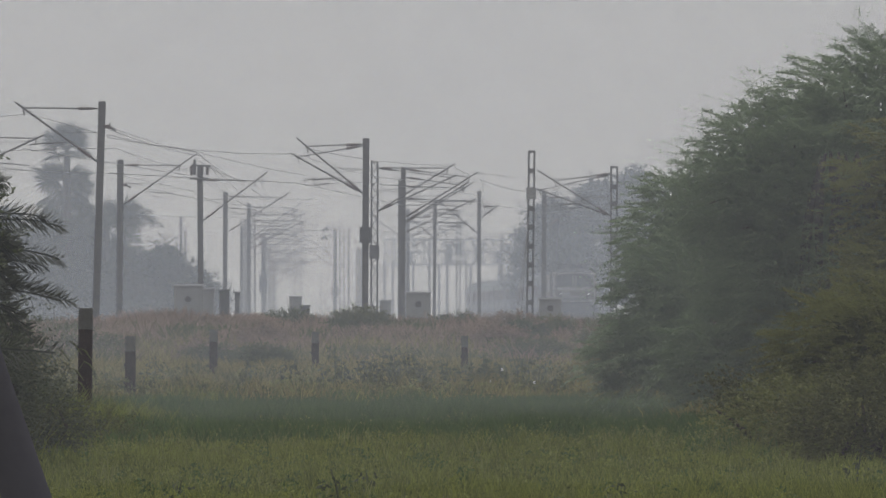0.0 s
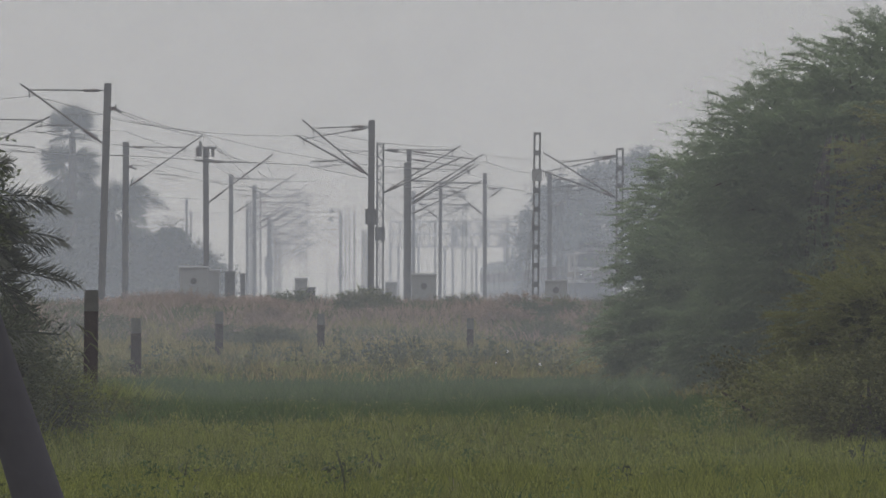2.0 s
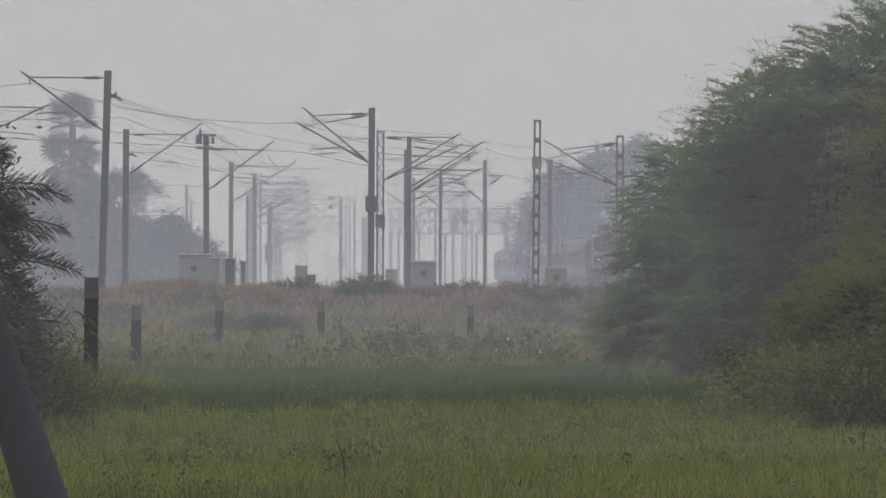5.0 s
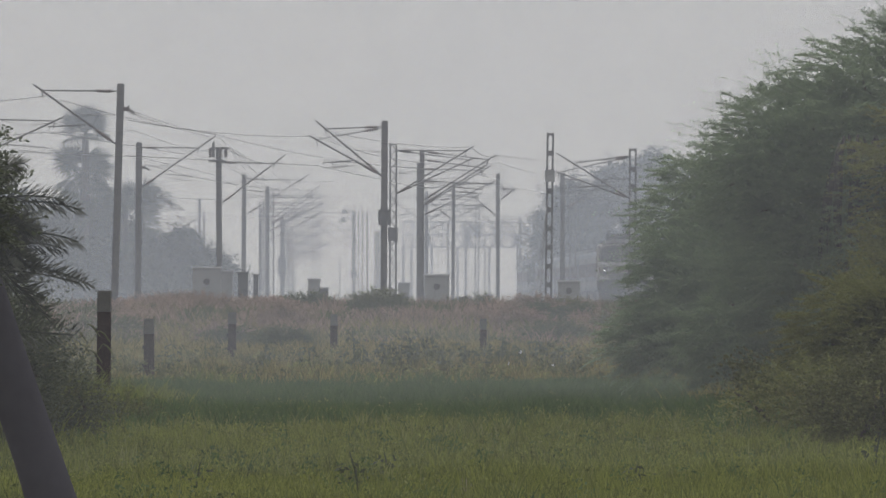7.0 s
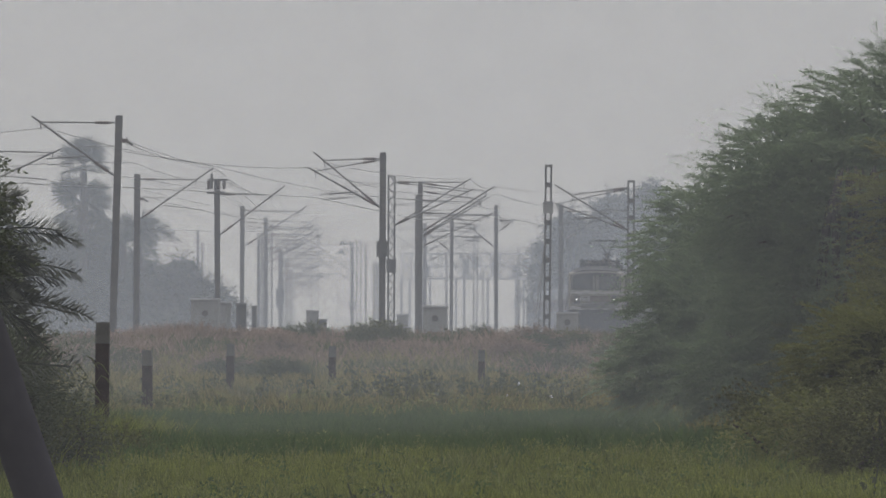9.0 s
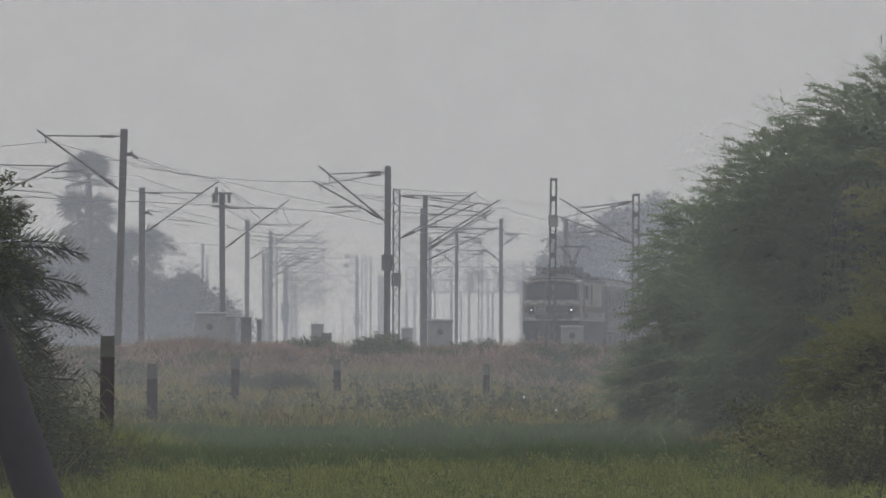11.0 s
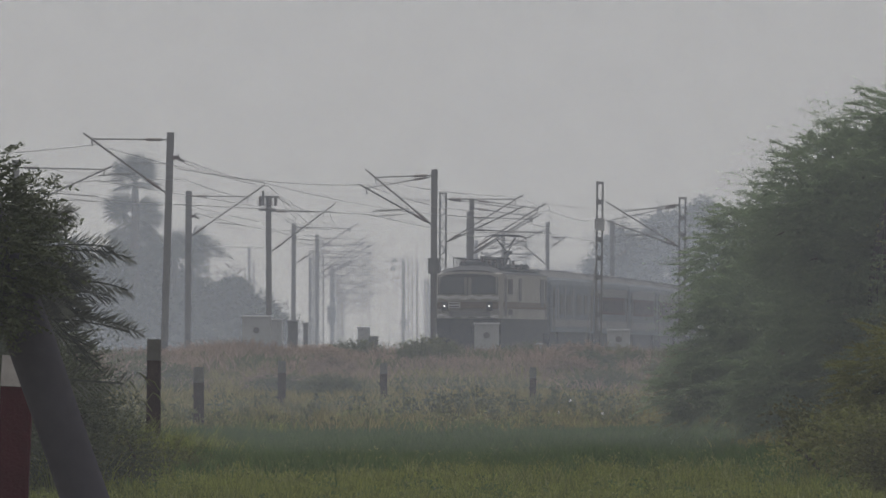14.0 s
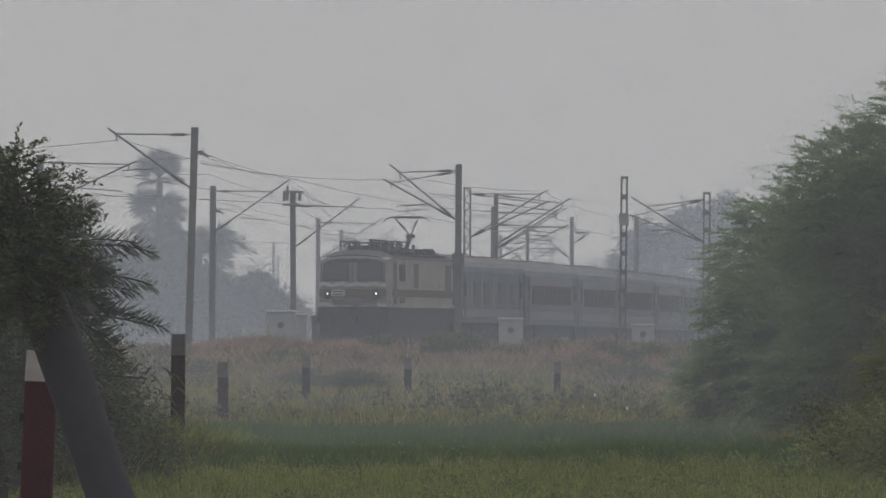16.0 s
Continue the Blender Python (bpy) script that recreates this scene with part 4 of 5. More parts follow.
def build_grass():
    x, y, g = band(100000, -6.5, 6.5, 70, 132, 1, 12)
    h = 0.06 + 0.15 * wave(x, y * 0.12, 11, 0.7) * (0.4 + 0.6 * g.rand(len(x))) + 0.1 * wave(x, y * 0.15, 17, 2.5) + 0.06 * g.rand(len(x)) ** 2
    blades("field_grass", x, y, h, 0.005, 0.35, GRASS, "yellow-green grass of the wet field", 2)
    x, y, h = clumped(12000, 700, -6.2, 6.2, 78, 140, 21, 0.08, 0.34, 0.14)
    blades("seed_grass", x, y, h, 0.005, 0.35, PALE_GRASS, "pale seeding grass standing in the field", 22)
    x, y, h = clumped(9000, 420, -6.5, 6.5, 120, 140, 35, 0.07, 0.36, 0.18)
    blades("seed_grass", x, y, h, 0.006, 0.5, PALE_GRASS, "bright pale weeds along the edge of the crop", 36)
    x, y, h = clumped(5000, 160, -6.5, 6.5, 80, 132, 37, 0.1, 0.26, 0.12)
    blades("green_weeds", x, y, h, 0.007, 0.5, CROP, "dark low weeds scattered in the grass", 38)
    x, y, g = band(58000, -8.5, 8.5, 132, 186, 3, 10)
    h = 0.2 + 0.16 * wave(x, y * 0.3, 12, 3) + 0.06 * g.rand(len(x))
    blades("crop", x, y, h, 0.009, 0.4, CROP, "dense dark green young crop in the field", 4)
    x, y, h = clumped(9000, 150, -8, 8, 135, 190, 23, 0.2, 0.5, 0.25)
    blades("field_grass", x, y, h, 0.009, 0.5, CROP, "taller green grass in the crop", 24)
    x, y, g = band(44000, -10.5, 10, 186, 250, 5, 9)
    h = 0.18 + 0.3 * wave(x, y * 0.3, 13, 2.5) * g.rand(len(x)) + 0.08 * g.rand(len(x))
    blades("dry_grass", x, y, h, 0.011, 0.4, DRY, "dry yellow-brown grass at the field edge", 6)
    x, y, h = clumped(20000, 420, -10, 10, 186, 262, 25, 0.22, 0.75, 0.25)
    blades("dry_grass", x, y, h, 0.011, 0.4, DRY, "taller straw-coloured grass at the field edge", 26)
    x, y, h = clumped(16000, 260, -9, 9, 180, 224, 33, 0.25, 0.5, 0.2)
    blades("field_grass", x, y, h, 0.01, 0.4, GRASS, "yellow-green grass beyond the crop", 34)
    x, y, h = clumped(20000, 300, -10, 10, 188, 268, 27, 0.25, 0.62, 0.22)
    blades("green_weeds", x, y, h, 0.014, 0.5, OLIVE, "dull olive weeds among the dry grass", 28)
    x, y, g = band(38000, -14, 13, 250, 318, 7, 6)
    h = 0.25 + 0.35 * wave(x, y * 0.3, 14, 4) * g.rand(len(x)) + 0.1 * g.rand(len(x))
    blades("dry_grass", x, y, h, 0.013, 0.6, DRY, "dry brownish grass before the railway bank", 8)
    x, y, g = band(36000, -18, 16, 314, 375, 9, 4)
    h = 0.16 + 0.3 * wave(x, y * 0.3, 15, 3) * g.rand(len(x)) + 0.1 * g.rand(len(x))
    blades("bank_weeds", x, y, h, 0.016, 0.75, WEED, "faded pinkish-brown weeds on the railway bank", 10)
    x, y, h = clumped(26000, 260, -17, 15, 300, 372, 29, 0.4, 0.78, 0.28)
    blades("bank_weeds", x, y, h, 0.018, 0.7, WEED, "clumps of reddish-brown weeds on the railway bank", 30)
    x, y, h = clumped(20000, 150, -17, 15, 296, 372, 31, 0.5, 0.7, 0.28)
    blades("green_weeds", x, y, h, 0.02, 0.6, OLIVE, "clumps of dull olive weeds on the railway bank", 32)
    x, y, g = spread(20000, -24, 22, 375, 470, 12)
    keep = np.abs(x - (-7.7 + 0.1352 * (y - 500) - 0.000253 * (y - 500) ** 2)) > 3
    x, y = x[keep], y[keep]
    h = 0.1 + 0.3 * wave(x, y * 0.3, 16, 4)
    blades("bank_weeds", x, y, h, 0.02, 0.4, WEED, "low faded weeds beside the tracks", 13)


build_grass()


def low_weeds(name, label, clumps, x0, x1, y0, y1, seed, tall, leaf, mat, per=34):
    """Small broad-leaved weeds: low rounded clumps of leaves standing among the blades."""
    g = np.random.RandomState(seed)
    cx, cy = x0 + (x1 - x0) * g.rand(clumps), y0 + (y1 - y0) * g.rand(clumps)
    h = tall * (0.35 + 0.65 * g.rand(clumps) ** 1.5)
    k = np.repeat(np.arange(clumps), per)
    n = len(k)
    z = g.rand(n) ** 0.7
    r = (0.25 + 0.5 * h[k]) * np.sqrt(1.02 - z) * 0.5
    c = np.stack([cx[k] + r * g.normal(0, 0.6, n), cy[k] + 2 * r * g.normal(0, 0.6, n), ground_z(cx[k], cy[k]) + 0.02 + z * h[k]], 1)
    v, f = leaves(c, np.tile([0, 0, 0.35], (n, 1)), np.full(n, leaf), seed + 1, 0.5)
    tagged(raw(name, v, f, mat), label, "weeds", kind="stuff")


low_weeds("low_weeds", "low yellow-green broad-leaved weeds in the field", 1500, -5.5, 5.5, 78, 138, 401, 0.26, 0.03, GRASS)
low_weeds("low_weeds", "low dark green broad-leaved weeds in the field", 260, -5.5, 5.5, 78, 145, 402, 0.28, 0.035, CROP)
low_weeds("low_weeds", "pale flowering weeds along the edge of the crop", 420, -5.5, 5.5, 112, 152, 403, 0.34, 0.028, PALE_GRASS, 22)
low_weeds("low_weeds", "olive weeds among the dry grass", 500, -9, 9, 186, 262, 404, 0.6, 0.08, OLIVE)
low_weeds("low_weeds", "yellowish weeds among the dry grass", 500, -9, 9, 186, 262, 405, 0.5, 0.07, YELLOW_LEAF)


def tuft(x, y, h, r, n, mat, name, label, seed, lean=0.5, width=0.01):
    """A fountain of long reed blades."""
    g = np.random.RandomState(seed)
    px, py = x + r * g.normal(0, 0.5, n), y + r * g.normal(0, 0.5, n)
    ob = blades(name, px, py, h * (0.55 + 0.45 * g.rand(n)), width, lean, mat, label, seed + 1)
    ob["category"] = "grass tuft"
    return ob


tuft(-8.7, 342, 0.75, 0.9, 420, WEED, "reed_tuft", "tuft of faded pinkish-brown reed grass", 307, 0.45, 0.014)
tuft(-8.12, 345, 0.85, 0.9, 420, WEED, "reed_tuft", "tuft of faded pinkish-brown reed grass", 314, 0.45, 0.014)
tuft(-7.4, 346, 0.75, 0.9, 420, WEED, "reed_tuft", "tuft of faded pinkish-brown reed grass", 321, 0.45, 0.014)
tuft(-6.33, 346, 0.6, 0.9, 420, WEED, "reed_tuft", "tuft of faded pinkish-brown reed grass", 328, 0.45, 0.014)
tuft(-5.67, 346, 0.62, 0.9, 420, WEED, "reed_tuft", "tuft of faded pinkish-brown reed grass", 335, 0.45, 0.014)
tuft(-5.07, 350, 0.5, 0.9, 420, WEED, "reed_tuft", "tuft of faded pinkish-brown reed grass", 342, 0.45, 0.014)
tuft(-3.07, 350, 0.5, 0.9, 420, WEED, "reed_tuft", "tuft of faded pinkish-brown reed grass", 349, 0.45, 0.014)
tuft(-2.08, 352, 0.45, 0.9, 420, WEED, "reed_tuft", "tuft of faded pinkish-brown reed grass", 356, 0.45, 0.014)
tuft(-0.73, 348, 0.5, 0.9, 420, WEED, "reed_tuft", "tuft of faded pinkish-brown reed grass", 363, 0.45, 0.014)
tuft(-0.07, 350, 0.42, 0.9, 420, WEED, "reed_tuft", "tuft of faded pinkish-brown reed grass", 370, 0.45, 0.014)
tuft(1.27, 350, 0.4, 0.9, 420, WEED, "reed_tuft", "tuft of faded pinkish-brown reed grass", 377, 0.45, 0.014)
tuft(1.93, 350, 0.38, 0.9, 420, WEED, "reed_tuft", "tuft of faded pinkish-brown reed grass", 384, 0.45, 0.014)
tuft(3.27, 350, 0.42, 0.9, 420, WEED, "reed_tuft", "tuft of faded pinkish-brown reed grass", 391, 0.45, 0.014)
tuft(3.93, 350, 0.5, 0.9, 420, WEED, "reed_tuft", "tuft of faded pinkish-brown reed grass", 398, 0.45, 0.014)
tuft(-9.51, 342, 0.5, 0.9, 420, WEED, "reed_tuft", "tuft of faded pinkish-brown reed grass", 405, 0.45, 0.014)
tuft(-4.56, 138, 0.72, 0.5, 260, GRASS, "grass_tuft", "long pale green grass around the boundary post", 412, 0.6, 0.008)
tuft(-4.45, 143, 0.7, 0.5, 260, GRASS, "grass_tuft", "long pale green grass around the boundary post", 419, 0.6, 0.008)
tuft(-4.19, 148, 0.55, 0.5, 260, GRASS, "grass_tuft", "long pale green grass around the boundary post", 426, 0.6, 0.008)
tuft(-4.14, 120, 0.55, 0.5, 260, GRASS, "grass_tuft", "long pale green grass around the boundary post", 433, 0.6, 0.008)
tuft(-4.05, 134, 0.55, 0.5, 260, GRASS, "grass_tuft", "long pale green grass around the boundary post", 440, 0.6, 0.008)
tuft(-4.66, 128, 0.6, 0.5, 260, GRASS, "grass_tuft", "long pale green grass around the boundary post", 447, 0.6, 0.008)
tuft(-4.39, 112, 0.6, 0.5, 260, GRASS, "grass_tuft", "long pale green grass around the boundary post", 454, 0.6, 0.008)
tuft(-4.06, 150, 0.45, 0.5, 260, GRASS, "grass_tuft", "long pale green grass around the boundary post", 461, 0.6, 0.008)
tuft(-4.11, 128, 0.5, 0.5, 260, GRASS, "grass_tuft", "long pale green grass around the boundary post", 468, 0.6, 0.008)
tuft(-4.09, 140, 0.6, 0.5, 260, GRASS, "grass_tuft", "long pale green grass around the boundary post", 475, 0.6, 0.008)
tuft(-3.89, 150, 0.4, 0.5, 260, GRASS, "grass_tuft", "long pale green grass around the boundary post", 482, 0.6, 0.008)
tuft(-4.18, 118, 1.0, 0.22, 40, OLIVE, "reed_tuft", "dry arching reeds at the palm foot", 489, 0.8, 0.008)
tuft(-4.02, 119, 0.95, 0.22, 40, OLIVE, "reed_tuft", "dry arching reeds at the palm foot", 496, 0.8, 0.008)
tuft(-3.94, 121, 0.85, 0.22, 40, OLIVE, "reed_tuft", "dry arching reeds at the palm foot", 503, 0.8, 0.008)
tuft(-4.31, 117, 1.0, 0.22, 40, OLIVE, "reed_tuft", "dry arching reeds at the palm foot", 510, 0.8, 0.008)
tuft(3.8, 146, 0.6, 0.6, 260, DRY, "grass_tuft", "dry grass under the thorn tree", 517, 0.5, 0.009)
tuft(4.24, 140, 0.6, 0.6, 260, DRY, "grass_tuft", "dry grass under the thorn tree", 524, 0.5, 0.009)
tuft(4.77, 136, 0.7, 0.6, 260, DRY, "grass_tuft", "dry grass under the thorn tree", 531, 0.5, 0.009)
tuft(3.37, 152, 0.5, 0.6, 260, DRY, "grass_tuft", "dry grass under the thorn tree", 538, 0.5, 0.009)
tuft(4.24, 128, 0.5, 0.6, 260, DRY, "grass_tuft", "dry grass under the thorn tree", 545, 0.5, 0.009)
tuft(-7.48, 420, 0.9, 0.25, 30, WEED, "reed_tuft", "sparse arching reeds beside the track", 552, 0.9, 0.014)
tuft(-6.18, 420, 0.75, 0.25, 30, WEED, "reed_tuft", "sparse arching reeds beside the track", 559, 0.9, 0.014)
tuft(-4.78, 420, 0.6, 0.25, 30, WEED, "reed_tuft", "sparse arching reeds beside the track", 566, 0.9, 0.014)
tuft(-4.53, 425, 0.5, 0.25, 30, WEED, "reed_tuft", "sparse arching reeds beside the track", 573, 0.9, 0.014)
tuft(-8.68, 420, 0.5, 0.25, 30, WEED, "reed_tuft", "sparse arching reeds beside the track", 580, 0.9, 0.014)
tuft(-0.08, 430, 0.5, 0.25, 30, WEED, "reed_tuft", "sparse arching reeds beside the track", 587, 0.9, 0.014)


def weed(x, y, h, seed, flowers=0, base=None, leafy=16, size=0.1):
    """A tall field weed: a bent stem with hanging leaves."""
    g = np.random.RandomState(seed)
    z = float(ground_z(x, y)) if base is None else base
    w = thing("tall_weed", "dark leafy weed standing above the dry grass", "plant", "field weeds", pose(x, y, z))
    bend = g.normal(0, 0.12 * h, 2)
    pts = [Vector((bend[0] * t * t, bend[1] * t * t, h * t)) for t in (0, 0.25, 0.5, 0.75, 1)]
    part("stem", Build().tube(pts, [0.012, 0.011, 0.009, 0.007, 0.004], 5), SHRUB, w)
    c, d = [], []
    for k in range(leafy):
        t = 0.3 + 0.7 * g.rand()
        a = g.rand() * 6.28
        off = Vector((math.cos(a), math.sin(a), -0.35)) * (0.04 + 0.1 * g.rand())
        c.append(Vector((bend[0] * t * t, bend[1] * t * t, h * t)) + off)
        d.append((math.cos(a), math.sin(a), -0.5))
    v, f = leaves(np.array(c), np.array(d), np.full(leafy, size), seed + 5, 0.4)
    b = Build(); b.put(v, f.tolist())
    part("foliage", b, SHRUB, w)
    for k in range(flowers):
        p = c[k] + Vector((0, -0.1, 0))
        part("flower", Build().tube([p, p + Vector((0, -0.02, 0.02)), p + Vector((0, -0.03, 0.05))], [0.005, 0.035, 0.015], 6), FLOWER, w, "small white flower")


def build_weeds():
    g = np.random.RandomState(77)
    for k in range(64):
        x = -1.9 + 3.6 * g.rand() if k < 44 else -5.5 + 9 * g.rand()
        weed(x, 205 + 20 * g.rand(), 0.5 + 0.35 * g.rand() + (0.2 if k % 7 == 0 else 0), 100 + k, 1 if k in (4, 15, 22) else 0, leafy=30, size=0.1)
    for k in range(26):
        weed(-6.2 + 11.5 * g.rand(), 186 + 14 * g.rand(), 0.3 + 0.25 * g.rand(), 200 + k, leafy=14, size=0.07)


build_weeds()
for k, (x, y, h) in enumerate(((-0.72, 84, 0.42), (-1.95, 87, 0.3), (3.45, 99, 0.42), (-0.6, 96, 0.26), (1.3, 90, 0.24))):
    weed(x, y, h, 300 + k, leafy=34, size=0.06)


def seed_stalk(x, y, h, lean, seed):
    """A thin dry stalk that bends over under a drooping seed head."""
    g = np.random.RandomState(seed)
    w = thing("seed_stalk", "thin dry grass stalk with a drooping seed head", "plant", "seed stalks", pose(x, y, float(ground_z(x, y))))
    pts = [(lean * h * t * t, 0.05 * g.normal() * t, h * t * (1 - 0.12 * abs(lean) * t)) for t in (0, 0.3, 0.6, 0.85, 1)]
    part("stem", Build().tube(pts, [0.006, 0.005, 0.005, 0.004, 0.003], 5), OLIVE, w)
    tip = pts[-1]
    part("seed_head", Build().tube([tip, (tip[0] + 0.05 * np.sign(lean), tip[1], tip[2] - 0.03), (tip[0] + 0.12 * np.sign(lean), tip[1], tip[2] - 0.13)], [0.005, 0.011, 0.003], 6), OLIVE, w, "drooping brown seed head")


for k in range(12):
    seed_stalk(-4.3 + 0.03 * k + 0.02 * (k % 3), 116 + 1.3 * (k % 5), 0.75 + 0.07 * ((k * 7) % 9), 0.35 if k % 3 else -0.25, 700 + k)


# ---- thorn tree ----
def sprays(n, cx, cy, cz, rx, ry, rz, seed, length, leaf, rows, floor=0.05, droop=0.35, front=True, rough=0.16, minr=0.72):
    """Feathery sprays over a lumpy crown: thin twigs with paired leaflets, as arrays."""
    g = np.random.RandomState(seed)
    u = g.normal(0, 1, (n * 3, 3))
    u /= np.linalg.norm(u, axis=1)[:, None]
    if front:
        u = u[u[:, 1] < 0.35]
    u = u[:n]
    n = len(u)
    lump = 1 + rough * (np.sin(u[:, 0] * 7 + u[:, 2] * 5 + seed) + np.sin(u[:, 1] * 9 - u[:, 2] * 8 + 2 * seed) + 0.6 * np.sin(u[:, 0] * 15 + u[:, 2] * 13)) / 2
    r = (minr + (1 - minr) * g.rand(n) ** 0.6) * lump
    c = np.stack([cx + rx * r * u[:, 0], cy + ry * r * u[:, 1], cz + rz * r * u[:, 2]], 1)
    ok = c[:, 2] > floor
    c, u = c[ok], u[ok]
    n = len(c)
    d = u * [1, 0.6, 0.35] + g.normal(0, 0.3, (n, 3)) * [1, 1, 0.6] + [0, 0, 0.08]
    d /= np.linalg.norm(d, axis=1)[:, None]
    L = length * (0.5 + g.rand(n))
    s = np.cross(d, [0, 0, 1.0]); s /= np.linalg.norm(s, axis=1)[:, None] + 1e-9
    tt = np.linspace(0.1, 1, rows)
    pts, faces = [], []
    P = c[:, None] + d[:, None] * (L[:, None] * tt)[..., None] - np.array([0, 0, 1.0]) * (droop * L[:, None] * tt ** 2)[..., None]
    for sg in (-1, 1):
        e = s[:, None] * sg + d[:, None] * 0.5 + g.normal(0, 0.35, P.shape)
        e /= np.linalg.norm(e, axis=2)[..., None]
        q = np.cross(e, g.normal(0, 1, P.shape)); q /= np.linalg.norm(q, axis=2)[..., None] + 1e-9
        l = leaf * (0.6 + 0.8 * g.rand(*P.shape[:2]))[..., None]
        quad = np.stack([P, P + e * l * 0.5 + q * l * 0.2, P + e * l, P + e * l * 0.5 - q * l * 0.2], 2)
        pts.append(quad.reshape(-1, 3))
    v = np.concatenate(pts)
    f = np.arange(len(v)).reshape(-1, 4)
    # twigs as thin three-sided slivers
    a, b = c, P[:, -1]
    t = 0.005
    tw = np.stack([a + [t, 0, 0], a + [-t, 0, 0], b, a + [0, 0, t]], 1).reshape(-1, 3)
    f2 = np.arange(len(tw)).reshape(-1, 4) + len(v)
    return np.concatenate([v, tw]), np.concatenate([f, f2])


def core(n, cx, cy, cz, rx, ry, rz, seed, size, floor=0.02, outer=0.85):
    """Denser inner foliage."""
    g = np.random.RandomState(seed)
    u = g.normal(0, 1, (n, 3)); u /= np.linalg.norm(u, axis=1)[:, None]
    r = outer * g.rand(n) ** 0.4
    c = np.stack([cx + rx * r * u[:, 0], cy + ry * r * u[:, 1], cz + rz * r * u[:, 2]], 1)
    c = c[c[:, 2] > floor]
    return leaves(c, np.tile([0, 0, -0.2], (len(c), 1)), np.full(len(c), size), seed + 1, 0.5)


def joined(*lots):
    v, f, k = [], [], 0
    for a, b in lots:
        v.append(a); f.append(b + k); k += len(a)
    return np.concatenate(v), np.concatenate(f)


def limb(g, a, b, r0, r1, wob=0.12):
    a, b = Vector(a), Vector(b)
    L = (b - a).length
    pts = [a.lerp(b, t) + Vector(g.normal(0, wob * L * 0.3, 3)) * (1 if 0 < t < 1 else 0) for t in (0, 0.25, 0.5, 0.75, 1)]
    return pts, [r0 + (r1 - r0) * t for t in (0, 0.25, 0.5, 0.75, 1)]


def boughs(count, cx, cy, cz, rx, ry, rz, seed, length, per, leaf, rows, floor=0.1):
    """Flat, arching, feathery boughs over a crown, with gaps between them."""
    g = np.random.RandomState(seed)
    u = g.normal(0, 1, (count * 4, 3)); u /= np.linalg.norm(u, axis=1)[:, None]
    u = u[(u[:, 1] < 0.3) & (u[:, 2] > -0.75)][:count]
    # the far side of the crown is thinner
    u = u[(cx + rx * u[:, 0] < 6.4) | (g.rand(len(u)) < 0.25)]
    count = len(u)
    c = np.array([cx, cy, cz]) + u * [rx, ry, rz] * (0.74 + 0.22 * g.rand(count))[:, None]
    d = u * [1.1, 0.6, 0.6] + g.normal(0, 0.3, (count, 3)) + [-0.25, 0, 0.16]
    d /= np.linalg.norm(d, axis=1)[:, None]
    side = np.cross(d, [0, 0, 1.0]); side /= np.linalg.norm(side, axis=1)[:, None]
    L = length * (0.5 + 0.9 * g.rand(count))
    t = np.tile(np.linspace(0.05, 1, per), (count, 1)) + g.normal(0, 0.03, (count, per))
    P = c[:, None] + d[:, None] * (L[:, None] * t)[..., None] - np.array([0, 0, 0.26]) * (L[:, None] * t ** 2)[..., None]
    sg = np.where(np.arange(per) % 2, 1.0, -1.0)[None, :, None]
    e = side[:, None] * sg * 0.9 + d[:, None] * 0.7 + g.normal(0, 0.25, P.shape) * [1, 1, 0.7]
    e /= np.linalg.norm(e, axis=2)[..., None]
    l = 0.62 * L[:, None] * (1.15 - 0.7 * t) * (0.6 + 0.7 * g.rand(count, per))
    r = np.linspace(0.1, 1, rows)
    Q = P[:, :, None] + e[:, :, None] * (l[..., None] * r)[..., None] - np.array([0, 0, 0.3]) * (l[..., None] * r ** 2)[..., None]
    out = []
    up = np.cross(e, d[:, None]); up /= np.linalg.norm(up, axis=2)[..., None] + 1e-9
    w = np.cross(e, up)
    for s in (-1, 1):
        f = w[:, :, None] * s + e[:, :, None] * 0.6 + g.normal(0, 0.4, Q.shape)
        f /= np.linalg.norm(f, axis=3)[..., None]
        n = up[:, :, None] + g.normal(0, 0.6, Q.shape)
        q = np.cross(f, n); q /= np.linalg.norm(q, axis=3)[..., None] + 1e-9
        k = leaf * (0.6 + 0.8 * g.rand(*Q.shape[:3]))[..., None]
        out.append(np.stack([Q, Q + f * k * 0.5 + q * k * 0.17, Q + f * k, Q + f * k * 0.5 - q * k * 0.17], 3).reshape(-1, 4, 3))
    a, b = P.reshape(-1, 3), Q[:, :, -1].reshape(-1, 3)
    h = np.array([0, 0, 0.004])
    out.append(np.stack([a - h, b - h * 0.5, b + h * 0.5, a + h], 1))
    a, b = P[:, :-1].reshape(-1, 3), P[:, 1:].reshape(-1, 3)
    out.append(np.stack([a - h * 2, b - h * 2, b + h * 2, a + h * 2], 1))
    v = np.concatenate(out)
    v = v[v[:, 0, 2] > floor].reshape(-1, 3)
    return v, np.arange(len(v)).reshape(-1, 4)


